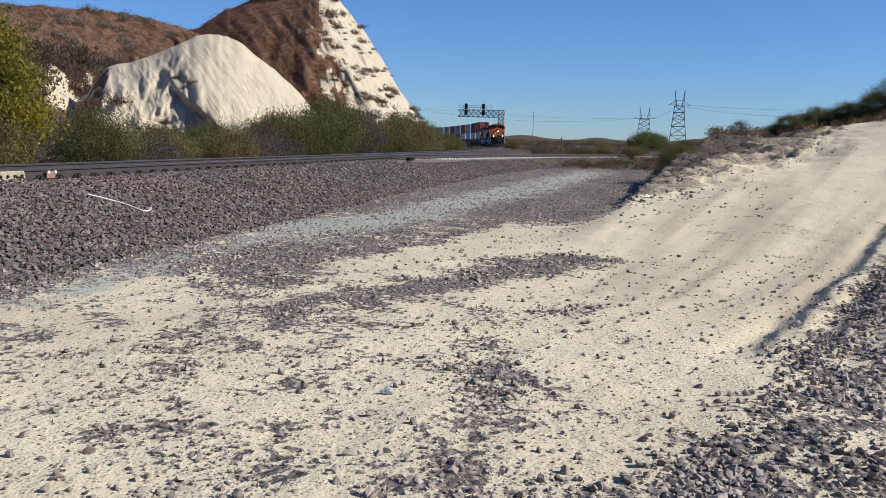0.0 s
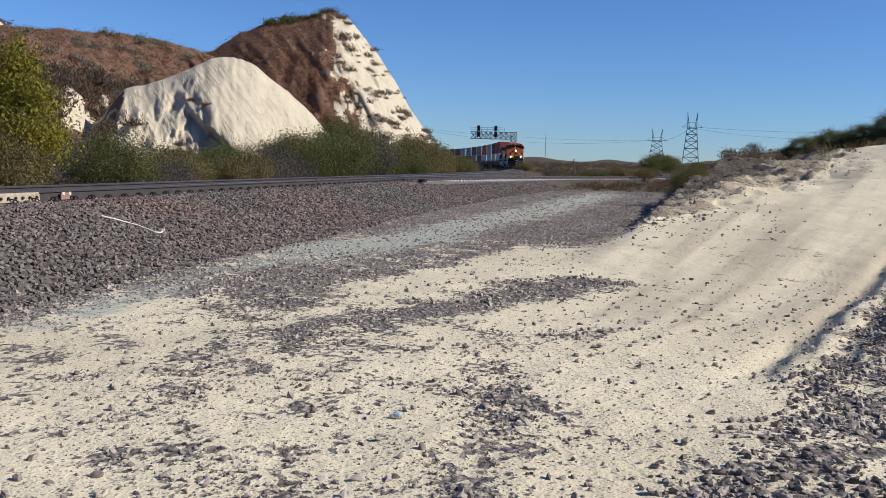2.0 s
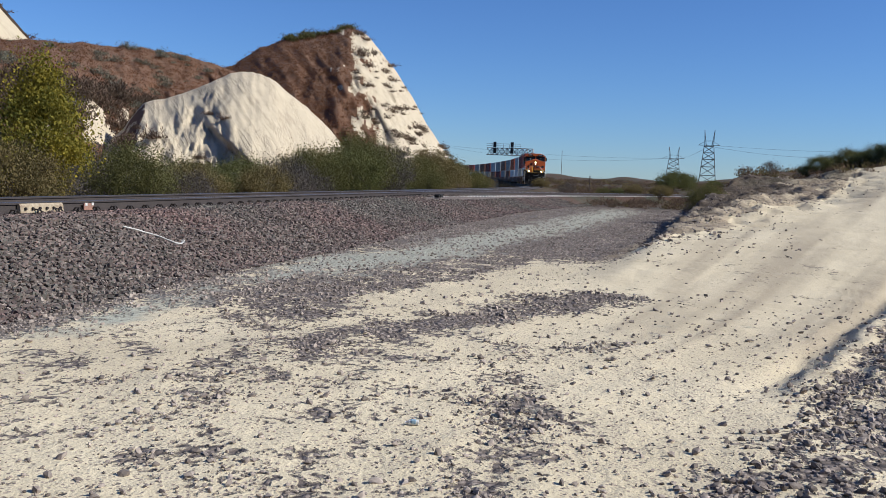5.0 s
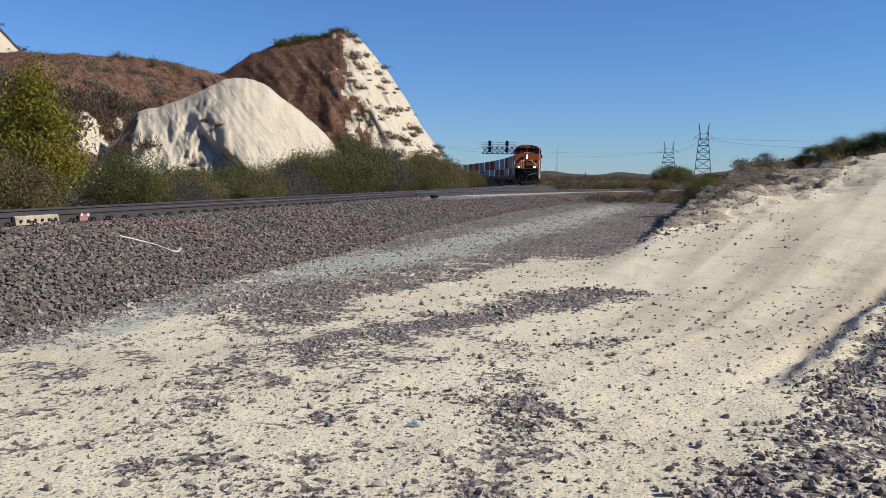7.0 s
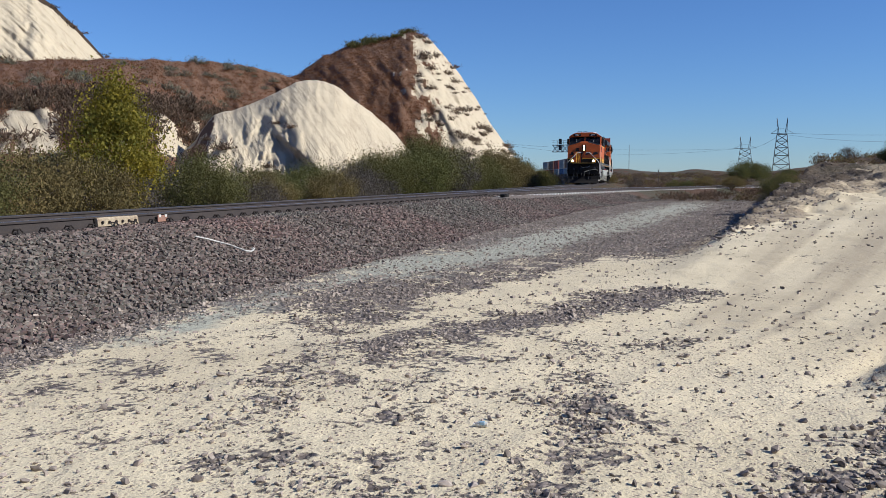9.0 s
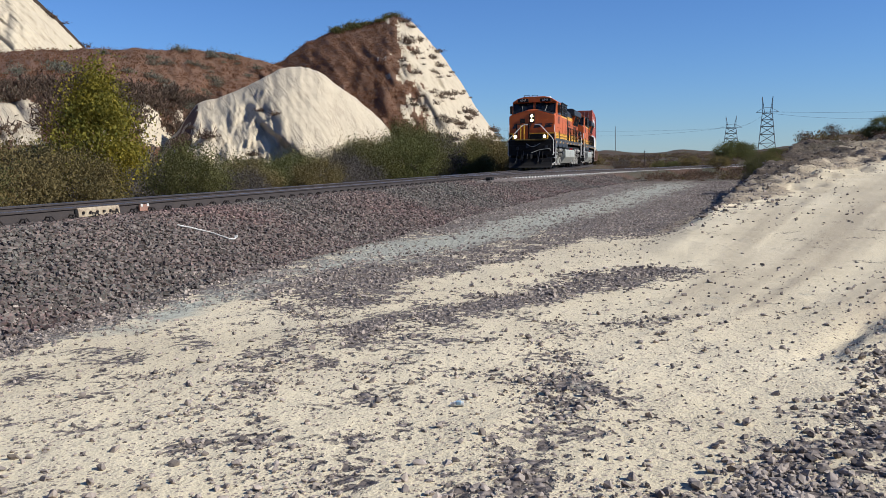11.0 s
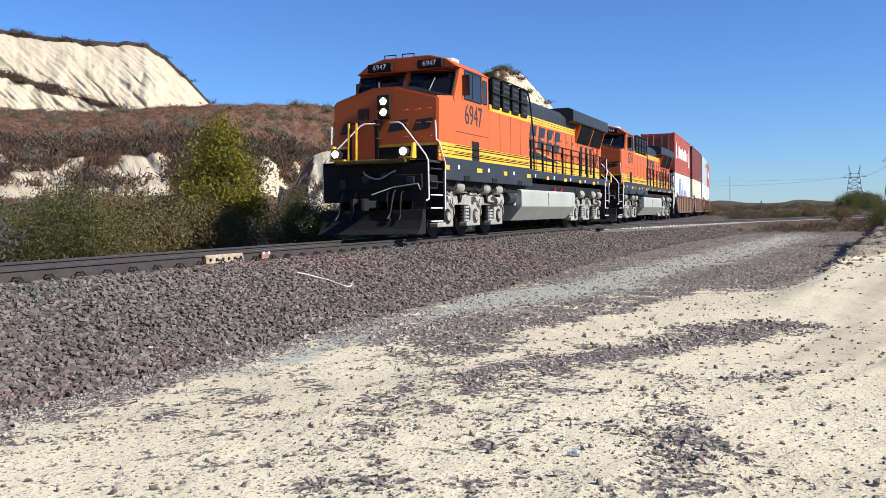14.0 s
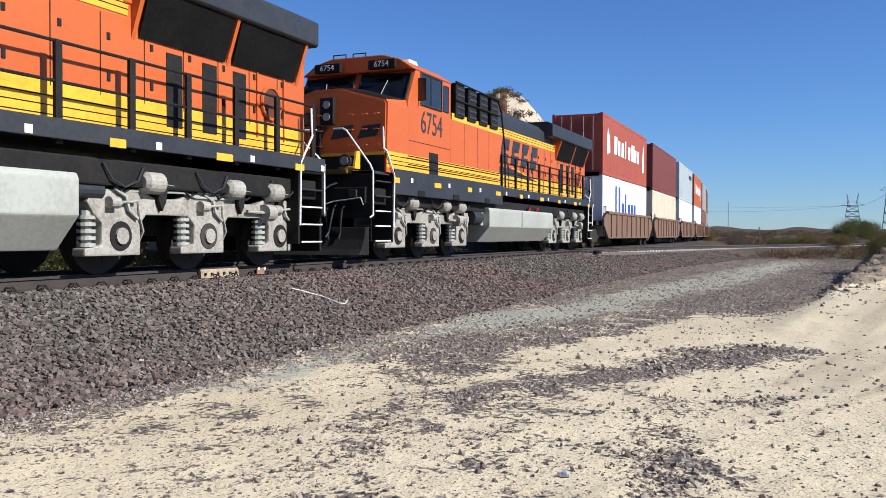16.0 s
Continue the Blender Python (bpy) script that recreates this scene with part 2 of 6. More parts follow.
def ground_material():
    """Pale sand, purple-grey gravel and distant brown grass, mixed by the ground's own zone attributes."""
    m = bpy.data.materials.new("sand_and_gravel_ground")
    m.use_nodes = True
    t = m.node_tree
    n, lk = t.nodes, t.links
    p = n["Principled BSDF"]
    tc = n.new("ShaderNodeTexCoord")

    def noise_at(scale, detail=6):
        q = n.new("ShaderNodeTexNoise")
        q.inputs["Scale"].default_value, q.inputs["Detail"].default_value = scale, detail
        lk.new(tc.outputs["Object"], q.inputs[0])
        return q.outputs[0]

    def blend(fac, a, b):
        q = n.new("ShaderNodeMix")
        q.data_type = "RGBA"
        for sock, v in ((q.inputs["A"], a), (q.inputs["B"], b)):
            if isinstance(v, tuple):
                sock.default_value = (*v, 1)
            else:
                lk.new(v, sock)
        lk.new(fac, q.inputs["Factor"])
        return q.outputs["Result"]

    def ramp(v, lo, hi):
        q = n.new("ShaderNodeMapRange")
        q.inputs[1].default_value, q.inputs[2].default_value = lo, hi
        lk.new(v, q.inputs[0])
        return q.outputs[0]

    def attr(name):
        q = n.new("ShaderNodeAttribute")
        q.attribute_name = name
        return q.outputs["Fac"]

    def math2(op, a, b):
        q = n.new("ShaderNodeMath")
        q.operation = op
        for i, v in enumerate((a, b)):
            if isinstance(v, float):
                q.inputs[i].default_value = v
            else:
                lk.new(v, q.inputs[i])
        return q.outputs[0]

    coarse, mid, fine, grit = noise_at(0.35), noise_at(2.2), noise_at(14.0), noise_at(60.0)
    sand = blend(ramp(coarse, 0.35, 0.65), (0.655, 0.565, 0.380), (0.575, 0.490, 0.322))
    sand = blend(ramp(attr("streak"), 0.43, 0.66), sand, (0.40, 0.335, 0.225))
    speck = n.new("ShaderNodeTexVoronoi")
    speck.inputs["Scale"].default_value = 38.0
    lk.new(tc.outputs["Object"], speck.inputs[0])
    ss = n.new("ShaderNodeSeparateColor")
    lk.new(speck.outputs["Color"], ss.inputs[0])
    dots = math2("MULTIPLY", ramp(speck.outputs["Distance"], 0.42, 0.30), ramp(math2("ADD", ss.outputs[0], math2("MULTIPLY", mid, 0.9)), 0.95, 1.05))
    sand = blend(math2("MULTIPLY", dots, math2("SUBTRACT", 1.0, attr("road"))), sand, (0.26, 0.205, 0.165))
    sand = blend(ramp(grit, 0.52, 0.75), sand, (0.42, 0.355, 0.27))
    stone = n.new("ShaderNodeTexVoronoi")
    stone.inputs["Scale"].default_value = 17.0
    lk.new(tc.outputs["Object"], stone.inputs[0])
    sp = n.new("ShaderNodeSeparateColor")
    lk.new(stone.outputs["Color"], sp.inputs[0])
    gravel = blend(sp.outputs[0], (0.125, 0.105, 0.088), (0.27, 0.225, 0.190))
    # shade in the gaps between stones, put into the colour
    gravel = blend(ramp(stone.outputs["Distance"], 0.35, 0.62), gravel, (0.115, 0.094, 0.080))
    pale = blend(ramp(fine, 0.4, 0.65), (0.41, 0.405, 0.315), (0.25, 0.24, 0.195))
    g = math2("ADD", attr("gravel"), math2("MULTIPLY", math2("ADD", math2("ADD", mid, fine), -1.0), 1.5))
    f = math2("ADD", attr("fines"), math2("MULTIPLY", math2("ADD", mid, -0.5), 1.4))
    col = blend(ramp(g, 0.42, 0.58), sand, gravel)
    col = blend(ramp(f, 0.30, 0.70), col, pale)
    far = blend(ramp(noise_at(0.05), 0.4, 0.6), (0.088, 0.042, 0.022), (0.082, 0.058, 0.038))
    far = blend(ramp(noise_at(0.25), 0.46, 0.56), far, (0.060, 0.058, 0.034))
    soil = blend(ramp(noise_at(0.9), 0.38, 0.62), (0.40, 0.330, 0.220), (0.19, 0.150, 0.106))
    col = blend(ramp(math2("ADD", attr("soil"), math2("MULTIPLY", math2("ADD", mid, -0.5), 1.2)), 0.4, 0.7), col, soil)
    hillside = blend(ramp(noise_at(1.3), 0.40, 0.60), (0.058, 0.044, 0.031), (0.125, 0.097, 0.067))
    col = blend(ramp(math2("ADD", attr("slope"), math2("MULTIPLY", math2("ADD", mid, -0.5), 0.9)), 0.35, 0.65), col, hillside)
    col = blend(attr("far"), col, far)
    lk.new(col, p.inputs["Base Color"])
    p.inputs["Roughness"].default_value, p.inputs["Specular IOR Level"].default_value = 0.95, 0.2
    h = math2("ADD", math2("MULTIPLY", fine, 0.6), math2("ADD", math2("MULTIPLY", grit, 0.3), math2("MULTIPLY", math2("MULTIPLY", stone.outputs["Distance"], -1.2), ramp(g, 0.42, 0.58))))
    h = math2("ADD", h, math2("MULTIPLY", math2("ADD", noise_at(1.6), noise_at(5.0)), math2("MULTIPLY", attr("soil"), 5.0)))
    bp = n.new("ShaderNodeBump")
    bp.inputs["Strength"].default_value, bp.inputs["Distance"].default_value = 0.8, 0.035
    lk.new(h, bp.inputs["Height"])
    lk.new(bp.outputs[0], p.inputs["Normal"])
    return m


GROUND = ground_material()


# ---- mesh helpers ----
def part(name, bm, material, parent=None, label="", smooth=False):
    """Links a bmesh as one mesh object, under a thing or a part."""
    me = bpy.data.meshes.new(name)
    bm.to_mesh(me)
    bm.free()
    for one in material if isinstance(material, (list, tuple)) else (material,):
        me.materials.append(one)
    if smooth:
        me.polygons.foreach_set("use_smooth", [True] * len(me.polygons))
    ob = new(name, me)
    if parent:
        ob.parent = parent
    if label:
        tagged(ob, label)
    return ob


def reuse(ob, parent, m):
    """Another piece on the mesh of ob."""
    o = new(ob.name.split(".")[0], ob.data)
    o.parent, o.matrix_basis = parent, m
    return o


def box(bm, x0, x1, y0, y1, z0, z1, bevel=0.0):
    v = [bm.verts.new(c) for c in ((x0, y0, z0), (x1, y0, z0), (x1, y1, z0), (x0, y1, z0), (x0, y0, z1), (x1, y0, z1), (x1, y1, z1), (x0, y1, z1))]
    fs = [bm.faces.new([v[i] for i in q]) for q in ((3, 2, 1, 0), (4, 5, 6, 7), (0, 1, 5, 4), (1, 2, 6, 5), (2, 3, 7, 6), (3, 0, 4, 7))]
    if bevel:
        es = list({e for f in fs for e in f.edges})
        bmesh.ops.bevel(bm, geom=es, offset=bevel, segments=2, affect="EDGES", profile=0.6)
    return bm


def solid(bm, outline, axis, lo, hi, bevel=0.0):
    """A prism: the outline (pairs of the two other axes, in order) pulled along axis from lo to hi."""
    k = "xyz".index(axis)

    def at(p, w):
        c = list(p)
        c.insert(k, w)
        return c
    a = [bm.verts.new(at(p, lo)) for p in outline]
    b = [bm.verts.new(at(p, hi)) for p in outline]
    fs = [bm.faces.new(a), bm.faces.new(b[::-1])]
    for i in range(len(a)):
        j = (i + 1) % len(a)
        fs.append(bm.faces.new((a[i], b[i], b[j], a[j])))
    bmesh.ops.recalc_face_normals(bm, faces=fs)
    if bevel:
        bmesh.ops.bevel(bm, geom=list({e for f in fs for e in f.edges}), offset=bevel, segments=2, affect="EDGES", profile=0.6)
    return bm


def rod(bm, a, b, r, seg=8, r2=None):
    """A round bar from a to b."""
    a, b = Vector(a), Vector(b)
    d = b - a
    m = Matrix.Translation((a + b) / 2) @ d.to_track_quat("Z", "Y").to_matrix().to_4x4()
    bmesh.ops.create_cone(bm, cap_ends=True, segments=seg, radius1=r, radius2=r if r2 is None else r2, depth=d.length, matrix=m)
    return bm


def pipe(bm, pts, r, seg=6):
    """One bent round bar through the points, mitred at its bends."""
    pts = [Vector(p) for p in pts]
    closed = len(pts) > 3 and (pts[0] - pts[-1]).length < 1e-6
    if closed:
        pts = pts[:-1]
    n = len(pts)
    rings, u = [], None
    for k, p in enumerate(pts):
        a = pts[k - 1] if k or closed else p
        b = pts[(k + 1) % n] if k < n - 1 or closed else p
        din, dout = (p - a), (b - p)
        din = din.normalized() if din.length > 1e-9 else dout.normalized()
        dout = dout.normalized() if dout.length > 1e-9 else din
        d = din + dout
        d = d.normalized() if d.length > 1e-6 else dout
        if u is None:
            u = d.orthogonal().normalized()
        u = (u - d * u.dot(d))
        u = u.normalized() if u.length > 1e-6 else d.orthogonal().normalized()
        w = d.cross(u)
        mitre = din - dout
        mitre = mitre.normalized() if mitre.length > 1e-6 else None
        grow = min(1.6, 1 / max(0.3, d.dot(dout)))
        ring = []
        for q in range(seg):
            t = q * math.tau / seg
            o = (u * math.cos(t) + w * math.sin(t)) * r
            if mitre:
                o = o + mitre * o.dot(mitre) * (grow - 1)
            ring.append(bm.verts.new(p + o))
        rings.append(ring)
    pairs = list(zip(rings, rings[1:])) + ([(rings[-1], rings[0])] if closed else [])
    for a, b in pairs:
        for q in range(seg):
            bm.faces.new((a[q], a[(q + 1) % seg], b[(q + 1) % seg], b[q]))
    if not closed:
        bm.faces.new(rings[0][::-1]), bm.faces.new(rings[-1])
    return bm


def B():
    return bmesh.new()


def sheet(name, verts, faces, material, slots=None, smooth=True):
    me = bpy.data.meshes.new(name)
    me.from_pydata([], [], [])
    verts = np.asarray(verts, dtype=np.float32)
    faces = np.asarray(faces, dtype=np.int32)
    me.vertices.add(len(verts)), me.loops.add(faces.size), me.polygons.add(len(faces))
    me.vertices.foreach_set("co", verts.ravel())
    me.loops.foreach_set("vertex_index", faces.ravel())
    me.polygons.foreach_set("loop_start", np.arange(0, faces.size, faces.shape[1], dtype=np.int32))
    for one in material if isinstance(material, (list, tuple)) else (material,):
        me.materials.append(one)
    if slots is not None:
        me.polygons.foreach_set("material_index", np.asarray(slots, dtype=np.int32))
    me.polygons.foreach_set("use_smooth", np.full(len(faces), smooth))
    me.update(calc_edges=True)
    me.validate()
    return new(name, me)


def vnoise(x, y, seed=0):
    xi, yi = np.floor(x).astype(np.int64), np.floor(y).astype(np.int64)
    fx, fy = x - xi, y - yi
    fx, fy = fx * fx * (3 - 2 * fx), fy * fy * (3 - 2 * fy)

    def h(a, b):
        n = (a * 374761393 + b * 668265263 + seed * 144664271) & 0x7FFFFFFF
        n = ((n ^ (n >> 13)) * 1274126177) & 0x7FFFFFFF
        return ((n ^ (n >> 16)) & 0xFFFF) / 65535.0
    return (h(xi, yi) * (1 - fx) + h(xi + 1, yi) * fx) * (1 - fy) + (h(xi, yi + 1) * (1 - fx) + h(xi + 1, yi + 1) * fx) * fy


def fbm(x, y, seed=0, octaves=4):
    x, y = np.asarray(x, float), np.asarray(y, float)
    out, amp = 0.0, 0.5
    for k in range(octaves):
        out = out + amp * vnoise(x * 2 ** k + 17.3 * k, y * 2 ** k - 9.1 * k, seed + k)
        amp *= 0.5
    return out / (1 - 0.5 ** octaves)


def smooth01(v):
    v = np.clip(v, 0, 1)
    return v * v * (3 - 2 * v)


# ---- the plan ----
RAIL_TOP, GAUGE = 0.93, 1.435


def line_main(x):
    """The main line: straight past the camera, then a long bend to the left."""
    x = np.asarray(x, float)
    return 10.26 + np.clip(x - 37, 0, 600) ** 2 / 1700


def line_side(x):
    """The second track, leaving the main line at the turnout."""
    x = np.asarray(x, float)
    return 10.26 - np.clip(x - 28, 0, 90) ** 2 / 400


def side_drop(x):
    return 0.25 * smooth01((np.asarray(x, float) - 30) / 60)


def bed(d, top):
    return np.clip(top - np.clip(np.abs(d) - 1.75, 0, 9) * 0.33, -5, top)


def bank_side(x, y):
    """Metres to the right of the foot of the eroded bank."""
    return ((x - 12) * (-5.0) - (y - 1.2) * 34.0) / 34.4


def bank_width(x):
    """How wide the rough bank lies between its foot and the dirt road."""
    return np.interp(x, (14, 20, 28, 46, 70), (0.2, 1.0, 2.5, 6.5, 9.5))


def road_streak(x, y):
    """Worn streaks that fan out along the dirt road."""
    x, y = np.asarray(x, float), np.asarray(y, float)
    fan, run = np.arctan2(3.8 - y, x + 5.5), np.hypot(x + 5.5, y - 3.8)
    return 0.6 * fbm(fan * 34, run * 0.05, 61, 4) + 0.4 * fbm(fan * 110, run * 0.12, 62, 3)


def ground_z(x, y):
    x, y = np.asarray(x, float), np.asarray(y, float)
    r = np.hypot(x, y)
    z = 0.10 * (fbm(x * 0.4, y * 0.4, 3) - 0.5) + 0.05 * (fbm(x * 2.1, y * 2.1, 9) - 0.5)
    d1 = (y - line_main(x)) / np.sqrt(1 + (np.clip(x - 37, 0, 600) / 850) ** 2)
    d2 = (y - line_side(x)) / np.sqrt(1 + (np.clip(x - 28, 0, 90) / 200) ** 2)
    away = smooth01((d1 - 3) / 8)
    z = z - 0.5 * away + smooth01((d1 - 14) / 60) * 3.0
    # bank and climbing dirt road
    v = bank_side(x, y)
    climb = np.clip(x - 13, 0, 62) * 0.045 + 0.03 * np.clip(v, 0, 25) * smooth01((x - 10) / 20) + 0.19 * np.clip(v - 4.5, 0, 14) * smooth01((x - 25) / 40)
    edge = smooth01((v + 0.3) / (0.95 - 0.35 * smooth01((x - 16) / 12)))
    foot, brow = -0.047 * x, 1.2 - 0.147 * (x - 12)
    edge = np.maximum(edge, 0.5 * smooth01((foot - y) / np.maximum(foot - brow, 0.3)) * smooth01((x - 24) / 14))
    gully = np.abs(fbm(x * 0.55, v * 0.30, 21, 5) - 0.5)
    lump = (0.5 * (fbm(x * 0.22, v * 0.5, 22, 5) - 0.42) - 0.55 * (gully - 0.12) + 0.34 * (fbm(x * 1.5, y * 1.5, 23, 5) - 0.5) - 0.25 * np.abs(fbm(x * 2.2, y * 2.2, 27, 3) - 0.5)) * (smooth01((x - 15) / 16) + 0.7 * smooth01((x - 26) / 12)) * smooth01(1.35 - np.abs(v - 0.5 * bank_width(x)) / (0.6 * bank_width(x) + 0.8))
    z = z + (climb + lump) * edge * (1 - away)
    # rutted gravel berm beside the road
    wob = 0.22 * (fbm(x * 0.9, y * 0.9, 15) - 0.5)
    s = -(y + 0.95) - (x - 6.8) * 0.39 + wob
    run = smooth01((x - 6.2) / 2.0) * smooth01((26 - x) / 9)
    rough = fbm(x * 4.0, y * 4.0, 6, 3) - 0.5
    z = z + run * (0.06 * smooth01((s + 0.3 * (fbm(x * 3, y * 3, 16, 3) - 0.5)) / 0.16) + 0.07 * smooth01((s - 0.55 + 0.2 * rough) / 0.16) + smooth01((s - 0.75) / 0.8) * (0.14 + 0.42 * (fbm(x * 1.1, y * 1.1, 5) - 0.42) + 0.24 * rough))
    z = z - run * (0.05 * np.exp(-((s + 0.12) / 0.12) ** 2) + 0.03 * np.exp(-((s - 0.42) / 0.10) ** 2))
    # wheel tracks worn along the road
    z = z + 0.035 * (road_streak(x, y) - 0.5) * edge * smooth01((70 - x) / 20)
    # far country
    far = smooth01((r - 120) / 260)
    z = z + far * (1.2 + 5.0 * (fbm(x * 0.006, y * 0.006, 30) - 0.3) + 2.6 * (fbm(x * 0.03, y * 0.03, 33) - 0.5))
    az = np.degrees(np.arctan2(y, x))
    for a, w, h in ((5.6, 1.5, 3.6), (3.2, 1.2, 1.2), (0.9, 1.3, 3.6), (-0.8, 0.8, 1.2), (9.5, 2.5, 2.2), (-4.5, 2.2, 1.8), (-9, 4, 2.6)):
        z = z + h * np.exp(-((az - a) / w) ** 2) * smooth01((r - 320) / 160)
    z = z * (1 - 0.6 * smooth01((r - 700) / 900)) if z.ndim else z
    top = 0.72
    b1 = np.where(x < 460, bed(d1, top), -9)
    b2 = np.where((x > 24) & (x < 112), bed(d2, top - 0.01 - side_drop(x)) - 0.10 * smooth01((-d2 - 1.2) / 0.2) * smooth01((x - 33) / 3) * smooth01((72 - x) / 8), -9)
    return np.maximum(z, np.maximum(b1, b2) + 0.03 * (fbm(x * 3, y * 3, 12) - 0.5))


def near_line(x, y, xs, ys, wide):
    """How near a place is to a line over the plan, 1 on it and 0 far off."""
    return np.exp(-((y - np.interp(x, xs, ys)) / wide) ** 2)


def gravel_zone(x, y):
    """How far the ground is gravel (1) rather than sand (0)."""
    d = np.minimum(np.abs(y - line_main(x)), np.where(x > 24, np.abs(y - line_side(x)), 99))
    g = smooth01((5.7 - d) / 1.9)
    # mixed gravel between the bed and the sand tongue
    g = np.maximum(g, 0.66 * smooth01((x - 7.0) / 2.5) * smooth01((y - 2.4 + 0.12 * (x - 10)) / 0.8) * smooth01((7 - y) / 1))
    # purple patch before the road, and the sand tongue behind it
    patch = near_line(x, y, (6.2, 7.2, 8.7, 10.5, 12.3, 13.0), (3.0, 2.6, 2.1, 1.25, 0.45, 0.2), 0.95) * smooth01((x - 5.6) / 1.6) * smooth01((13.2 - x) / 1.2)
    g = np.maximum(g, 0.66 * patch)
    tongue = near_line(x, y, (9.0, 10.4, 12.6, 14.0, 15.5), (3.5, 3.1, 2.5, 1.3, 0.9), 0.34) * smooth01((x - 9) / 1.2) * smooth01((16.5 - x) / 2)
    g = g - 0.55 * tongue
    # loose bands on the near flat
    g = np.maximum(g, 0.14 * near_line(x, y, (3.0, 6.0, 9.0), (2.6, 1.7, 0.6), 0.55) * smooth01((9.5 - x) / 2))
    g = np.maximum(g, 0.34 * near_line(x, y, (4.0, 7.0, 9.0), (4.6, 4.1, 3.6), 0.45) * smooth01((9.5 - x) / 2))
    g = np.maximum(g, 0.33 * smooth01((12 - x) / 4) * smooth01((y + 1) / 2))
    v = bank_side(x, y)
    g = np.maximum(g, 0.95 * smooth01((x - 15) / 5) * smooth01((-v + 0.1) / 0.6) * smooth01((100 - x) / 20))
    g = np.maximum(g, 0.60 * smooth01((-(y + 0.42) - (x - 6.0) * 0.40) / 0.9) * smooth01((9.5 - x) / 2.5) * smooth01((x - 1) / 2))
    berm = smooth01((-(y + 1.05) - (x - 6.8) * 0.39) / 0.4) * smooth01((26 - x) / 8)
    g = np.maximum(g, 0.62 * berm)
    return g + 0.55 * (fbm(x * 0.55, y * 1.0, 41) - 0.5) + 0.45 * (fbm(x * 2.2, y * 3.0, 43) - 0.5)


def fines_zone(x, y):
    """Pale crushed fines on the flat between the bed and the bank."""
    f = 0.95 * near_line(x, y, (8, 12, 15, 18, 25, 35, 50, 70), (5.7, 5.2, 4.9, 4.1, 3.5, 2.5, 1.2, 0.4), 0.85 + 0.018 * np.clip(x, 0, 50)) * smooth01((x - 10) / 5) * smooth01((70 - x) / 20)
    f = np.maximum(f, 0.60 * near_line(x, y, (4, 8, 12), (5.3, 5.3, 5.2), 0.42) * smooth01((x - 5) / 3) * smooth01((15 - x) / 3))
    return f + 0.5 * (fbm(x * 0.7, y * 1.6, 47) - 0.5)


def build_ground():
    az = np.concatenate([np.arange(-180, -24, 6.0), np.arange(-24, 64, 0.22), np.arange(64, 180, 6.0)])
    rr = np.concatenate([np.linspace(0.6, 16, 150, endpoint=False), 16 * 5.0 ** np.linspace(0, 1, 170, endpoint=False), 80 * 45.0 ** np.linspace(0, 1, 90)])
    A, R = np.meshgrid(np.radians(az), rr)
    X, Y = R * np.cos(A), R * np.sin(A)
    Zg = ground_z(X, Y)
    na, nr = len(az), len(rr)
    verts = np.stack([X, Y, Zg], -1).reshape(-1, 3)
    i, j = np.meshgrid(np.arange(nr - 1), np.arange(na), indexing="ij")
    jn = (j + 1) % na
    faces = np.stack([i * na + j, (i + 1) * na + j, (i + 1) * na + jn, i * na + jn], -1).reshape(-1, 4)
    verts = np.vstack([verts, [[0, 0, 0]]])
    k = np.arange(na)
    hub = np.stack([np.full(na, len(verts) - 1), k, (k + 1) % na, (k + 1) % na], -1)
    ob = sheet("ground", verts, np.vstack([faces]), GROUND)
    bm = bmesh.new()
    bm.from_mesh(ob.data)
    bm.verts.ensure_lookup_table()
    for q in hub:
        bm.faces.new([bm.verts[int(c)] for c in q[:3]])
    bm.to_mesh(ob.data)
    bm.free()
    x, y = verts[:, 0], verts[:, 1]
    v, wide, r = bank_side(x, y), bank_width(x), np.hypot(x, y)
    ragged = 1.6 * (fbm(x * 0.45, v * 0.9, 88, 5) - 0.5)
    slope = smooth01((-0.047 * x - y) / 0.9) * smooth01((x - 22) / 6) * smooth01((0.55 * wide - 0.2 - v + ragged * 0.4 * wide) / 0.7)
    soil = smooth01((x - 15) / 6) * smooth01((74 - x) / 8) * smooth01((v + 0.9) / 0.6) * smooth01((wide - v + ragged) / 0.9)
    rut = 0.35 * smooth01((-(y + 0.95) - (x - 6.8) * 0.39) / 0.2) * smooth01((x - 6.4) / 1.5) * smooth01((24 - x) / 6)
    scrubland = smooth01((r - 44) / 30) * (1 - smooth01((v - 0.8 * wide) / 1.5) * (1 - smooth01((r - 66) / 12)))
    for name, val in (("slope", slope), ("streak", road_streak(x, y) * smooth01((bank_side(x, y) - 0.4) / 1.2) * smooth01((x - 5) / 5)), ("road", smooth01((bank_side(x, y) + 0.2) / 1.2) * smooth01((x - 8) / 4)), ("soil", np.maximum(soil, rut)), ("gravel", gravel_zone(x, y)), ("fines", fines_zone(x, y)), ("far", scrubland)):
        at = ob.data.attributes.new(name, "FLOAT", "POINT")
        at.data.foreach_set("value", np.asarray(val, dtype=np.float32))
    return tagged(ob, "pale sandy ground strewn with purple-grey gravel", "ground", kind="structure")


ground = build_ground()


